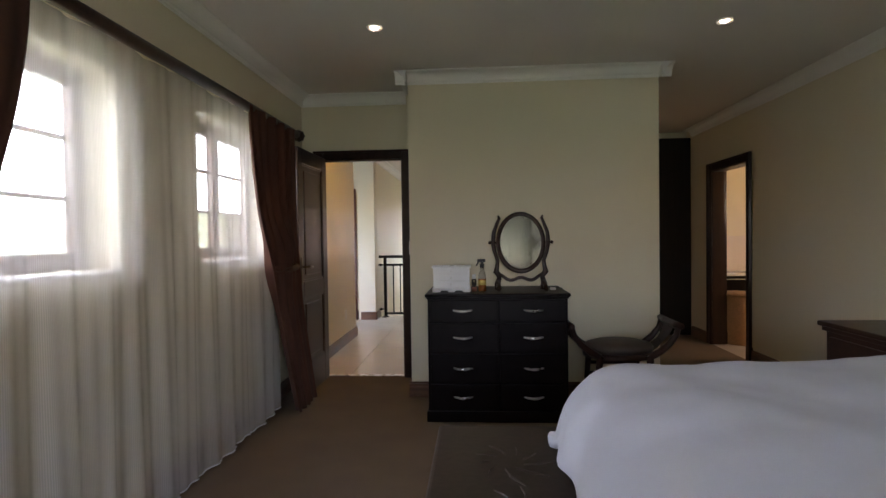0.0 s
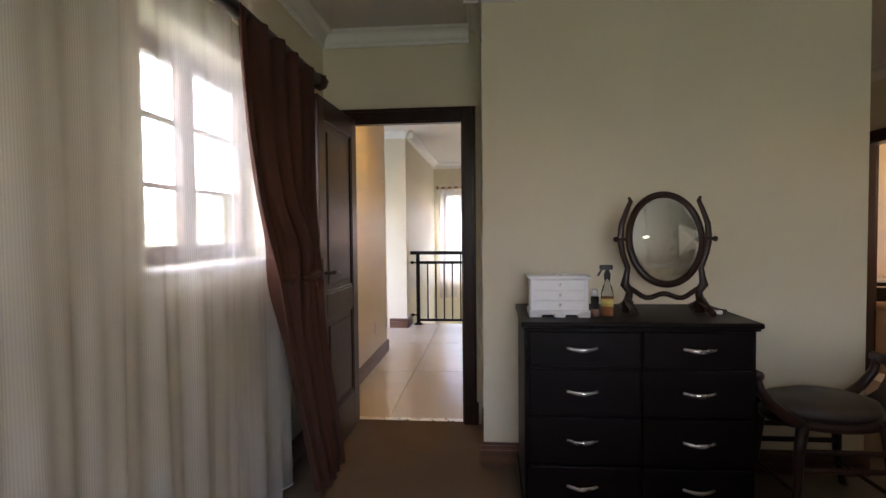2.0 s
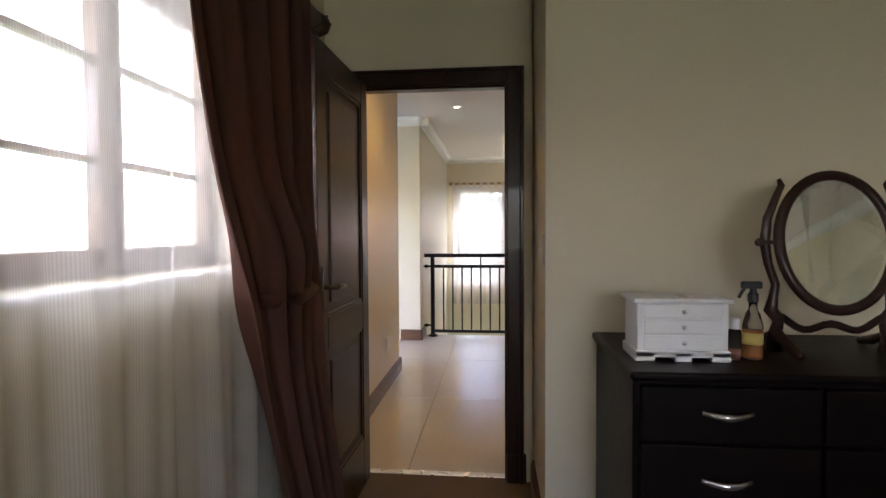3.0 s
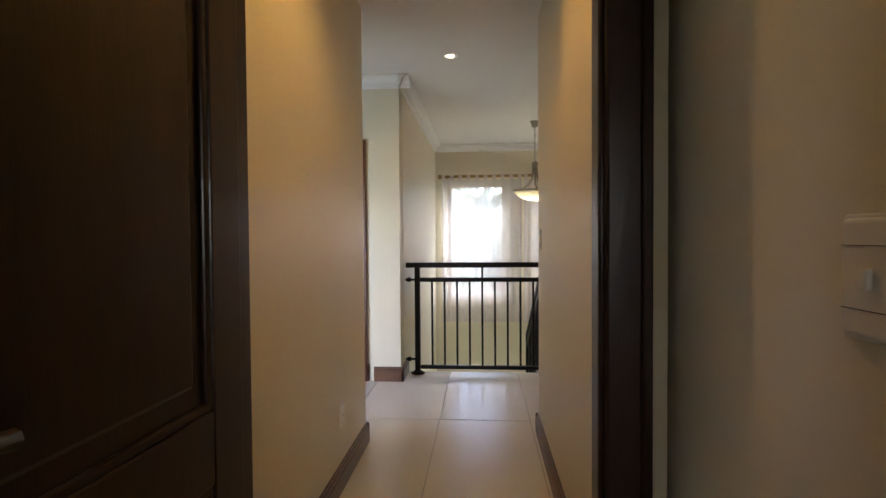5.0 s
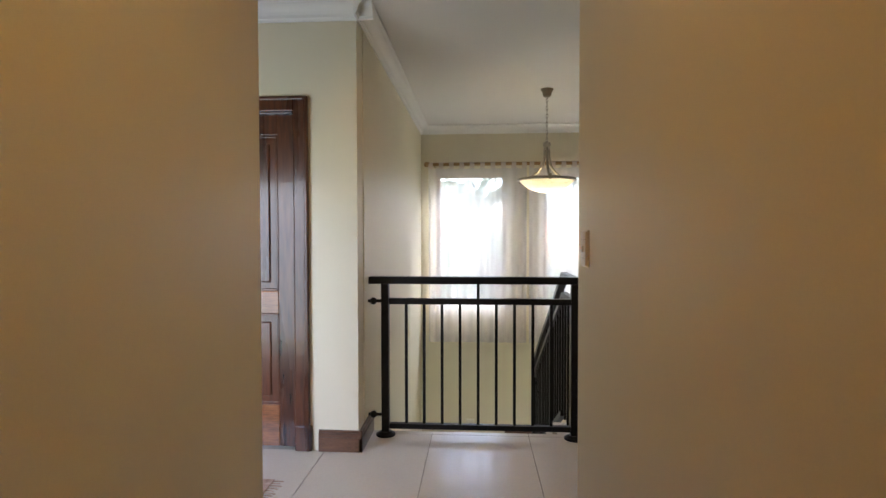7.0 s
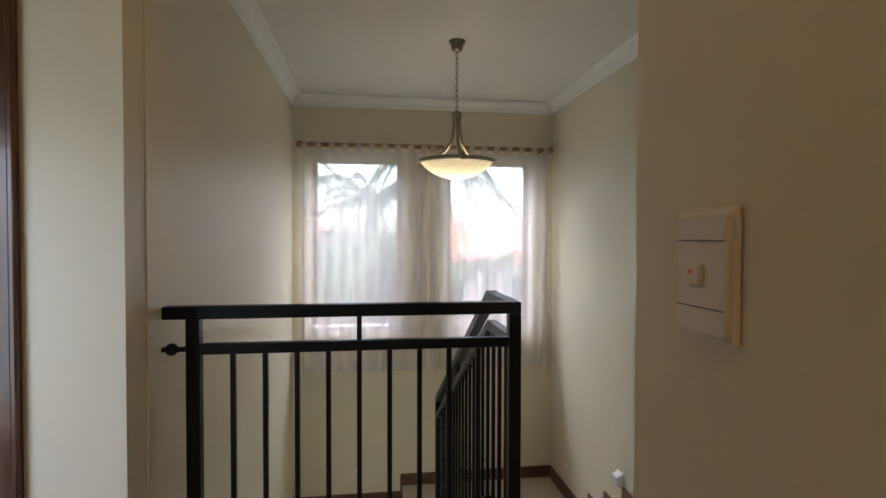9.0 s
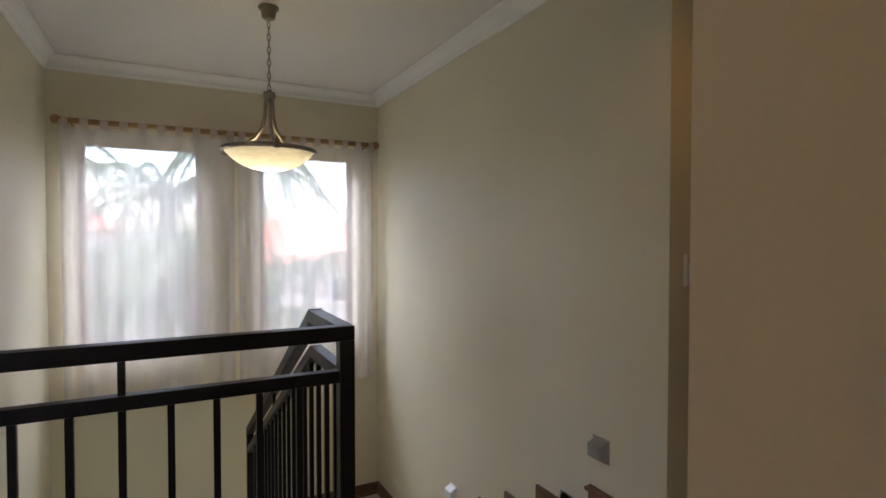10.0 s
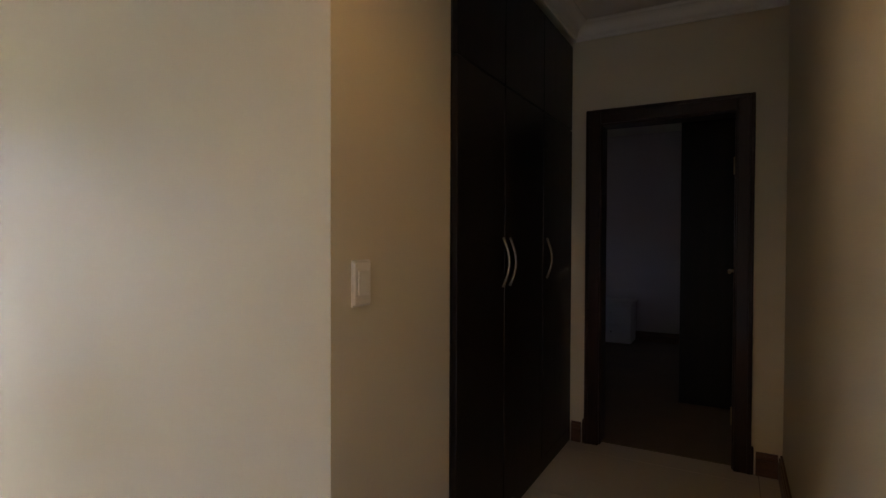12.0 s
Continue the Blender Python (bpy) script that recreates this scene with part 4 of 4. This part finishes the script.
tagged(part("saucer", lathe(bmesh.new(), (3.05, 3.2, 0.843), [(0.03, 0.001), (0.06, 0.008), (0.065, 0.013)]), WHITE, None, "", True), "small white saucer on the bedside cabinet", "saucer")


def downlight(x, y, z=H):
    th = thing("downlight", (x, y, z), "round recessed downlight, lit, in white ceiling", "ceiling light", "recessed ceiling downlights")
    bm = bmesh.new()
    ring = [(x + 0.046 * math.cos(2 * math.pi * k / 28), y + 0.046 * math.sin(2 * math.pi * k / 28), z - 0.003) for k in range(28)]
    tube(bm, ring, 0.008, 8, 0.6, True)
    part("trim_ring", bm, CHROME, th, "metal trim ring", True)
    part("lamp", lathe(bmesh.new(), (x, y, z - 0.008), [(0.028, 0.007), (0.024, 0.001), (0.0, 0.0)], 20), BULBG, th, "glowing lamp", True)


for p in ((0.143, 4.012), (2.316, 4.119), (-0.375, 8.52), (-0.33, 6.35), (1.45, 8.50), (0.14, 0.2), (2.33, 0.15)):
    downlight(*p)


# ---- switches and sockets ----
def plate(name, label, category, m, w=0.075, h=0.125, kind="switch"):
    """A wall plate facing -y in its own space, then turned by m."""
    th = thing(name, (0, 0, 0), label, category)
    part("cover", B(-w / 2, w / 2, -0.012, 0, -h / 2, h / 2, bevel=0.005, seg=3), PLAST, th)
    part("back_box", B(-w / 2 - 0.004, w / 2 + 0.004, -0.006, 0, -h / 2 - 0.004, h / 2 + 0.004, bevel=0.0025), PLAST, th)
    if kind == "switch":
        part("rocker", B(-0.024, 0.024, -0.016, -0.011, -h * 0.28, h * 0.28, bevel=0.002), PLAST, th)
    elif kind == "dimmer":
        part("line", B(-w * 0.46, w * 0.46, -0.0128, -0.0115, h * 0.265, h * 0.272), BLACKP, th)
        part("line", B(-w * 0.46, w * 0.46, -0.0128, -0.0115, -h * 0.272, -h * 0.265), BLACKP, th)
        part("button", B(-0.008, 0.008, -0.018, -0.011, -0.012, 0.010, bevel=0.003), PLAST, th)
        if "orange" in label:
            part("indicator", B(-0.008, -0.002, -0.0186, -0.0178, 0.000, 0.004), NEON, th, "tiny orange light")
    else:
        for s in (-1, 1):
            part("hole", cyl(bmesh.new(), (s * 0.012, -0.0125, 0), (s * 0.012, -0.0115, 0), 0.004, seg=10), BLACKP, th)
        part("rocker", B(-0.008, 0.008, -0.016, -0.011, h * 0.2, h * 0.36, bevel=0.002), PLAST, th)
    th.matrix_world = m
    return th


plate("light_switch", "off-white light switch on the block's side wall", "light switch", pose(NX0, 5.04, 1.208, 0, 0, -90), 0.075, 0.114, "dimmer")
plate("light_switch", "off-white dimmer switch with orange light on passage wall", "light switch", pose(PX, 7.735, 1.228, 0, 0, -90), 0.075, 0.114, "dimmer")
plate("light_switch", "off-white light switch on the narrow wall end", "light switch", pose(1.857, 9.148, 1.15, 0, 0, 0), 0.075, 0.125)
plate("wall_socket", "off-white socket low on the passage wall", "socket", pose(CL, 7.10, 0.36, 0, 0, 90), 0.07, 0.115, "socket")
plate("wall_socket", "small beige socket under the stair windows", "socket", pose(-0.238, 12.48, -1.05, 0, 0, 0), 0.09, 0.09, "socket")
plate("wall_socket", "small beige socket near the stair corner", "socket", pose(1.732, 12.03, -0.94, 0, 0, -90), 0.09, 0.09, "socket")


def step_light(y, z, material, label):
    th = thing("step_light", (1.732, y, z), label, "step light", "wedge-shaped stair wall lights")
    bm = bmesh.new()
    pr = [(0, -0.05), (0.045, -0.035), (0.05, 0.025), (0, 0.05)]
    a = [bm.verts.new((1.731 - d, y - 0.045, z + h)) for d, h in pr]
    b = [bm.verts.new((1.731 - d, y + 0.045, z + h)) for d, h in pr]
    for k in range(4):
        bm.faces.new((a[k], a[(k + 1) % 4], b[(k + 1) % 4], b[k]))
    bm.faces.new(a[::-1])
    bm.faces.new(b)
    bmesh.ops.bevel(bm, geom=bm.edges[:], offset=0.004, segments=2, affect='EDGES')
    part("housing", bm, material, th)
    part("wall_plate", B(1.7265, 1.7315, y - 0.05, y + 0.05, z - 0.055, z + 0.055), material, th)


GREYP = mat("grey_beige_plastic", (0.30, 0.28, 0.235), 0.45, 0.06, 12, 0.05, 120)
step_light(9.51, 0.303, GREYP, "wedge-shaped grey-beige step light on stair wall")
step_light(10.95, -0.525, WHITE, "wedge-shaped white step light lower on stair wall")

# ---- landing things ----
pend = thing("pendant_lamp", (0.485, 10.89, H), "nickel pendant lamp with lit alabaster glass bowl on chain", "pendant lamp")
px, py = 0.485, 10.89
part("canopy", lathe(bmesh.new(), (px, py, H), [(0.058, -0.001), (0.058, -0.012), (0.046, -0.02), (0.036, -0.065), (0.02, -0.075)], 24), NICKEL, pend, "", True)
for k in range(11):
    z = H - 0.082 - 0.0365 * k
    a = k * math.pi / 2
    lk = [(px + 0.008 * math.cos(q) * math.cos(a), py + 0.008 * math.cos(q) * math.sin(a), z - 0.018 + 0.023 * math.sin(q)) for q in [2 * math.pi * j / 12 for j in range(12)]]
    part("chain_link", tube(bmesh.new(), lk, 0.0026, 6, 1, True), NICKEL, pend)
part("hub", lathe(bmesh.new(), (px, py, 2.06), [(0.012, 0.075), (0.016, 0.065), (0.034, 0.06), (0.036, 0.03), (0.026, 0.022), (0.02, 0.0)], 20), NICKEL, pend, "", True)
for k in range(3):
    a = 2 * math.pi * k / 3 + 0.5
    c, s = math.cos(a), math.sin(a)
    pts = [(0.020, 2.08), (0.026, 1.99), (0.042, 1.92), (0.085, 1.862), (0.15, 1.822), (0.235, 1.795), (0.262, 1.79)]
    part("arm", tube(bmesh.new(), [(px + r * c, py + r * s, z) for r, z in pts], 0.011, 8), NICKEL, pend, "swept nickel arm", True)
    part("clip", B(-0.012, 0.012, -0.014, 0.014, -0.028, 0.024, bevel=0.003), NICKEL, pend).matrix_world = pose(px + 0.268 * c, py + 0.268 * s, 1.79, 0, 0, math.degrees(a))
ring = [(px + 0.258 * math.cos(2 * math.pi * k / 48), py + 0.258 * math.sin(2 * math.pi * k / 48), 1.782) for k in range(48)]
part("ring", tube(bmesh.new(), ring, 0.013, 8, 0.8, True), NICKEL, pend, "", True)
bowl_prof = [(0.250 * math.sin(q) / math.sin(1.05), 1.664 + 0.116 * (1 - math.cos(q)) / (1 - math.cos(1.05)) - 1.66) for q in [1.05 * k / 12 for k in range(13)]]
part("glass_bowl", lathe(bmesh.new(), (px, py, 1.66), bowl_prof, 40), BOWL, pend, "lit cream alabaster bowl", True)

rod2 = thing("curtain_rod", (0.455, 12.38, 2.135), "golden-brown wooden curtain rod above the stair windows", "curtain rod")
part("pole", cyl(bmesh.new(), (-0.73, 12.38, 2.135), (1.64, 12.38, 2.135), 0.021, seg=18), GOLD, rod2, "", True)
for x, s in ((-0.73, -1), (1.64, 1)):
    part("finial", ball(cyl(bmesh.new(), (x, 12.38, 2.135), (x + s * 0.02, 12.38, 2.135), 0.026), (x + s * 0.035, 12.38, 2.135), 0.034), GOLD, rod2, "", True)
    part("bracket", tube(bmesh.new(), [(x - s * 0.06, 12.48, 2.11), (x - s * 0.06, 12.42, 2.11), (x - s * 0.06, 12.38, 2.114)], 0.008), GOLD, rod2)


def voile(x0, x1, ph):
    th = thing("tab_curtain", ((x0 + x1) / 2, 12.39, 0), "white see-through voile curtain hanging from tabs", "curtain", "voile stair curtains")

    def f(u, v):
        s = x0 + (x1 - x0) * u
        edge = math.exp(-(u / 0.10) ** 2) + math.exp(-((1 - u) / 0.10) ** 2)
        d = 12.385 + (0.010 + 0.016 * edge) * math.sin(2 * math.pi * 9 * u + ph + v) * (0.4 + 0.6 * v)
        sag = 0.016 * abs(math.sin(math.pi * 9 * u)) if v < 0.02 else 0
        return s, d, 2.095 - sag + (-0.02 - 2.095) * v
    cloth("cloth", SHEER2, 'x', 0, 0, 0, 0, 0, 150, 16, f, th)
    cloth("hem", SHEER2, 'x', 0, 0, 0, 0, 0, 80, 1, lambda u, v: (x0 + (x1 - x0) * u, 12.378 + 0.014 * math.sin(2 * math.pi * 9 * u + ph + 1), 0.02 - 0.045 * v), th)
    for k in range(10):
        x = x0 + 0.03 + (x1 - x0 - 0.06) * k / 9
        ringp = [(12.38 + 0.026 * math.cos(q), 2.133 + 0.026 * math.sin(q)) for q in [math.pi * j / 8 for j in range(9)]]
        bm = bmesh.new()
        line = [(12.406, 2.085)] + ringp + [(12.354, 2.085)]
        a = [bm.verts.new((x - 0.027, y, z)) for y, z in line]
        b = [bm.verts.new((x + 0.027, y, z)) for y, z in line]
        for i in range(len(line) - 1):
            bm.faces.new((a[i], a[i + 1], b[i + 1], b[i]))
        part("tab", bm, DTAB, th, "", True)


DTAB = mat("voile_tab_cloth", (0.60, 0.50, 0.44), 0.85, 0.08, 9, 0.2, 300)
voile(-0.745, 0.44, 0.2)
voile(0.47, 1.655, 1.9)

cup = thing("built_in_cupboard", (3.2, 9.4, 0), "floor-to-ceiling almost black built-in cupboard with bowed handles", "cupboard")
part("body", B(2.40, 3.984, 9.145, 9.749, 0.0, 2.52), CUPB, cup)
part("plinth", B(2.40, 3.984, 9.122, 9.144, 0.0, 0.08), CUPB, cup)
for a, b, hx in ((2.405, 2.868, 2.835), (2.874, 3.413, 2.915), (3.419, 3.980, 3.455)):
    d = part("door", B(a, b, 9.120, 9.1445, 0.085, 1.96, bevel=0.003), CUPB, cup)
    pts = [(hx + (0.018 if hx > 2.87 else -0.018) * 0, 9.112 - 0.030 * math.sin(math.pi * k / 10), 1.065 + 0.22 * k / 10) for k in range(11)]
    part("handle", tube(bmesh.new(), pts, 0.007, 8), NICKEL, d, "bowed nickel bar handle", True)
    part("upper_door", B(a, b, 9.120, 9.1445, 1.968, 2.49, bevel=0.003), CUPB, cup)
cup2 = thing("built_in_cupboard", (2.85, 7.7, 0), "tall dark built-in cupboard at the end of the dressing passage", "cupboard")
part("body", B(NX1 + 0.005, XR - 0.005, 7.64, 7.778, 0.0, 2.515), CUPB, cup2)
for k in range(3):
    a = NX1 + 0.01 + 0.43 * k
    part("door", B(a, a + 0.424, 7.615, 7.639, 0.05, 2.50, bevel=0.003), CUPB, cup2)

rug = thing("small_rug", (-1.45, 8.35, 0), "small rust-coloured fringed rug on the landing tiles", "rug")
part("pile", B(-2.0, -1.20, 8.22, 8.62, 0.0005, 0.010, bevel=0.003), RUG, rug)
for k in range(16):
    y = 8.23 + 0.025 * k
    part("tassel", tube(bmesh.new(), [(-1.20, y, 0.006), (-1.175, y + 0.004, 0.004), (-1.15 + 0.01 * math.sin(k * 2.1), y + 0.006 * math.sin(k), 0.003)], 0.003, 5), RUG, rug)

# ---- bathroom ----
struct("floor_bathroom", B(XR - 0.0, 6.2, 5.3, 7.85, -0.12, -0.002), BATHT, "pale tiled bathroom floor", "floor")
wall("wall_bath_south", 'x', 5.15, 0.15, XR + 0.15, 6.35, 0, H, [])
wall("wall_bath_north", 'x', 7.70, 0.078, 3.985, 6.35, 0, H, [])
struct("wall_bath_corner", B(XR + 0.15, 3.985, 7.70, 7.779, 0, H), PAINT, "cream painted bathroom wall", "wall")
wall("wall_bath_east", 'y', 6.2, 0.15, 5.3, 7.78, 0, H, [(5.55, 6.45, 1.5, 2.1)])
struct("wall_tiles_bath", B(XR + 0.152, 6.19, 7.686, 7.699, 0.813, 1.26), BATHT, "pale tiled splashback behind the basin", "wall tiles")
wb = thing("window_5", (6.25, 6.0, 1.5), "small steel bathroom window with bars", "window", "", "structure")
for y in (5.55, 5.83, 6.13, 6.42):
    part("window_frame", B(6.24, 6.28, y, y + 0.03, 1.5, 2.1), STEEL, wb)
for z in (1.5, 1.7, 1.9, 2.07):
    part("window_frame", B(6.245, 6.275, 5.58, 6.42, z, z + 0.02), STEEL, wb)
van = thing("vanity_unit", (4.9, 7.5, 0), "dark vanity unit with white stone counter", "vanity")
part("body", B(3.66, 5.9, 7.33, 7.70, 0.10, 0.775), ESPRESSO, van)
part("plinth", B(3.68, 5.9, 7.37, 7.70, 0.0, 0.10), ESPRESSO, van)
part("counter", B(3.655, 5.92, 7.30, 7.70, 0.776, 0.812, bevel=0.005), COUNTER, van, "white stone counter")
for a in (3.68, 4.30, 4.92):
    for z in (0.12, 0.335, 0.555):
        d = part("drawer", B(a, a + 0.61, 7.312, 7.329, z, z + 0.21, bevel=0.003), ESPRESSO, van)
        part("handle", B(a + 0.06, a + 0.55, 7.290, 7.312, z + 0.175, z + 0.186, bevel=0.002), CHROME, d)
basin = thing("basin", (4.72, 7.5, 0.812), "white ceramic vessel basin on the counter", "basin")
part("bowl", lathe(bmesh.new(), (4.72, 7.50, 0.812), [(0.10, 0.0), (0.16, 0.03), (0.20, 0.10), (0.19, 0.10), (0.15, 0.04), (0.0, 0.02)], 28), COUNTER, basin, "", True)
soap = thing("soap_bottle", (4.40, 7.48, 0.812), "dark soap dispenser beside the basin", "soap dispenser")
part("bottle", lathe(bmesh.new(), (4.40, 7.48, 0.812), [(0.035, 0.001), (0.037, 0.01), (0.037, 0.10), (0.015, 0.115), (0.012, 0.14)], 18), BLACKP, soap, "", True)
part("pump", tube(bmesh.new(), [(4.40, 7.48, 0.95), (4.40, 7.48, 0.975), (4.43, 7.47, 0.98)], 0.006), CHROME, soap)
bmi = thing("wall_mirror", (5.3, 7.78, 1.3), "rectangular bathroom mirror above the basin", "mirror")
part("glass", B(4.48, 5.9, 7.676, 7.682, 1.36, 2.05), MIRROR, bmi)
part("edge", box(B(4.46, 4.48, 7.67, 7.698, 1.34, 2.07), 4.48, 5.9, 7.67, 7.698, 1.34, 1.36), CHROME, bmi)
bas = thing("laundry_basket", (3.85, 7.10, 0), "round tan wicker laundry basket with lid", "laundry basket")
bm = bmesh.new()
lathe(bm, (3.85, 7.10, 0), [(0.17, 0.001), (0.18, 0.02), (0.19, 0.30), (0.185, 0.55), (0.18, 0.56)], 32)
part("body", bm, WICKER, bas, "", True)
part("lid", lathe(bmesh.new(), (3.85, 7.10, 0.56), [(0.195, 0.0), (0.195, 0.03), (0.17, 0.045), (0.0, 0.05)], 32), WICKER, bas, "", True)

# ---- second bedroom ----
struct("floor_second_bedroom", B(4.05, 7.75, 7.85, 11.6, -0.12, 0), CARPET, "plain brown carpet of the second bedroom", "carpet")
wall("wall_second_east", 'y', 7.70, 0.15, 7.80, 11.6, 0, H, [], PAINT2, "lilac-grey painted wall of the second bedroom")
# The small opening is made up, sized to let in just enough light.
wall("wall_second_north", 'x', 11.5, 0.15, 4.0, 7.70, 0, H, [(6.45, 6.75, 1.35, 1.65)], PAINT2, "lilac-grey painted wall with an unseen opening added for light")
wall("wall_second_south", 'x', 7.80, 0.12, 6.36, 7.70, 0, H, [], PAINT2, "lilac-grey painted wall of the second bedroom")
wall("wall_second_west", 'y', 4.0, 0.12, 9.85, 11.5, 0, H, [], PAINT2, "lilac-grey painted wall of the second bedroom")
skirting("baseboard", 'y', 7.70, -1, 7.95, 11.4)
wr = thing("wardrobe", (5.9, 8.2, 0), "tall almost black wardrobe in the dim bedroom", "wardrobe")
part("body", B(5.19, 6.6, 7.95, 8.56, 0.0, 2.30), CUPB, wr)
for k in range(3):
    part("door", B(5.20 + 0.466 * k, 5.66 + 0.466 * k, 8.561, 8.58, 0.06, 2.28, bevel=0.003), CUPB, wr)
part("side_panel", B(5.17, 5.189, 7.95, 8.585, 0.0, 2.30), CUPB, wr)
ped = thing("bedside_pedestal", (7.4, 9.55, 0), "small white bedside pedestal with drawers against wall", "bedside cabinet")
part("body", B(7.30, 7.68, 9.30, 9.75, 0.02, 0.50, bevel=0.004), WHITE, ped)
part("top", B(7.27, 7.69, 9.28, 9.77, 0.50, 0.53, bevel=0.005), WHITE, ped)
for z in (0.04, 0.27):
    d = part("drawer", B(7.285, 7.30, 9.32, 9.73, z, z + 0.21, bevel=0.003), WHITE, ped)
    part("knob", ball(bmesh.new(), (7.278, 9.525, z + 0.12), 0.012), CHROME, d)

# ---- outside ----
struct("ground", B(-300, 300, -300, 400, -3.4, -3.0), GRASS, "lawn and ground round the house", "ground")
fence = thing("garden_wall", (0, 24, -3), "pale plastered garden wall behind the trees", "garden wall")
part("wall", B(-14, 16, 24.0, 24.2, -3.0, -0.9), FENCE, fence)
part("coping", B(-14.05, 16.05, 23.95, 24.25, -0.9, -0.8), FENCE, fence)


def house(x, y, w, d, h, label):
    th = thing("house", (x, y, -3), label, "house")
    part("wall", B(x - w / 2, x + w / 2, y, y + d, -3, h), RENDER, th)
    bm = bmesh.new()
    o, rise = 0.5, 1.9
    b = [bm.verts.new(p) for p in ((x - w / 2 - o, y - o, h), (x + w / 2 + o, y - o, h), (x + w / 2 + o, y + d + o, h), (x - w / 2 - o, y + d + o, h))]
    t = [bm.verts.new(p) for p in ((x - w / 4, y + d / 2, h + rise), (x + w / 4, y + d / 2, h + rise))]
    for f in ((b[0], b[1], t[1], t[0]), (b[1], b[2], t[1]), (b[2], b[3], t[0], t[1]), (b[3], b[0], t[0]), b[::-1]):
        bm.faces.new(f)
    roof = part("roof", bm, ROOF, th, "terracotta tiled hip roof")
    for k in range(10):
        f = (k + 0.5) / 10
        part("tile_course", B(x - (w / 2 + o) * (1 - f) - w / 4 * f, x + (w / 2 + o) * (1 - f) + w / 4 * f, y - o + (d / 2 + o) * f - 0.03, y - o + (d / 2 + o) * f + 0.03, h + rise * f - 0.02, h + rise * f + 0.05), ROOF, roof)
    for k in range(3):
        wx = x - w / 3 + k * w / 3
        win = part("window", B(wx - 0.5, wx + 0.5, y - 0.04, y + 0.02, h - 1.8, h - 0.6), WHITE, th)
        part("pane", B(wx - 0.42, wx + 0.42, y - 0.06, y - 0.041, h - 1.72, h - 0.68), BLACKP, win)


house(6.5, 30, 9, 8, 0.2, "far pale house with terracotta hip roof")
house(-7.5, 34, 10, 8, 1.6, "far pale two-storey house with terracotta roof")


def palm(x, y, h, fronds, length, seed):
    rg = random.Random(seed)
    th = thing("palm_tree", (x, y, -3), "feathery palm tree in the garden", "tree")
    top = -3 + h
    part("trunk", tube(bmesh.new(), [(x, y, -3), (x + 0.05, y, -3 + h * 0.5), (x + 0.12, y, top)], [0.20, 0.15, 0.12], 10), BARK, th, "", True)
    bm = bmesh.new()
    for k in range(fronds):
        a = 2 * math.pi * k / fronds + rg.random() * 0.5
        lift, L = rg.uniform(0.1, 1.1), length * rg.uniform(0.8, 1.15)
        pts = []
        for j in range(13):
            s = j / 12
            r = L * s * (1 - 0.18 * s)
            z = top + L * (lift * s - (0.55 + lift * 0.75) * s * s)
            pts.append(Vector((x + 0.12 + r * math.cos(a), y + r * math.sin(a), z)))
        tube(bm, pts, 0.012, 4)
        for j in range(1, 13):
            p, d = pts[j], (pts[j] - pts[j - 1]).normalized()
            side = d.cross(Vector((0, 0, 1))).normalized()
            for q in (-1, 1):
                for e in range(3):
                    o = p - d * (0.055 * e * L / 2)
                    ln = 0.42 * (1 - 0.5 * (j / 12)) * rg.uniform(0.7, 1.1)
                    tip = o + side * q * ln * 0.7 + d * ln * 0.45 + Vector((0, 0, -ln * rg.uniform(0.3, 0.75)))
                    v = [bm.verts.new(o - d * 0.016), bm.verts.new(o + d * 0.016), bm.verts.new(tip)]
                    bm.faces.new(v)
    part("crown", bm, LEAF, th, "drooping feathery fronds")


palm(-0.2, 18.2, 5.0, 22, 2.3, 1)
palm(-1.6, 20.5, 3.8, 20, 2.2, 2)
palm(1.05, 17.6, 5.6, 22, 2.0, 3)
palm(2.6, 19.5, 3.6, 16, 1.8, 5)
palm(0.3, 21.0, 3.4, 18, 2.0, 7)
palm(-0.9, 16.6, 3.3, 24, 1.9, 9)
palm(0.15, 16.2, 4.1, 24, 1.7, 11)
palm(-2.2, 17.6, 5.2, 22, 2.2, 13)
palm(1.7, 16.8, 2.9, 20, 1.5, 15)

# ---- floor tiles, last ----
lf = bpy.data.objects["floor_landing"]
T, TY = 0.612, 1.224
tile_mesh = mesh_of("tile", box(bmesh.new(), 0.0022, T - 0.0022, 0.0022, TY - 0.0022, -0.008, 0.0, bevel=0.0015, seg=1), TILE)


def clipped_tile(x0, x1, y0, y1):
    return mesh_of("tile", box(bmesh.new(), x0, x1, y0, y1, -0.008, 0.0), TILE)


gx, gy = -0.440 - 5 * T, 9.31 - 4 * TY
areas = ((-3.15, CL - 0.15, 7.65, 9.02), (CL, NX0, 5.62, 7.65), (CL - 0.15, NX0, 7.65, 9.02), (CL + 0.01, NX0, 9.02, 9.36), (NX0, 4.04, 7.875, 9.148), (NX0, 1.732, 9.148, 9.36))
for ax0, ax1, ay0, ay1 in areas:
    for i in range(14):
        for j in range(8):
            x0, y0 = gx + i * T, gy + j * TY
            c = (max(x0 + 0.0022, ax0), min(x0 + T - 0.0022, ax1), max(y0 + 0.0022, ay0), min(y0 + TY - 0.0022, ay1))
            if c[1] - c[0] < 0.004 or c[3] - c[2] < 0.004:
                continue
            whole = c[1] - c[0] > T - 0.006 and c[3] - c[2] > TY - 0.006
            ob = new("tile", tile_mesh if whole else clipped_tile(*c))
            if whole:
                ob.matrix_world = pose(x0, y0, 0)
            ob.parent = lf
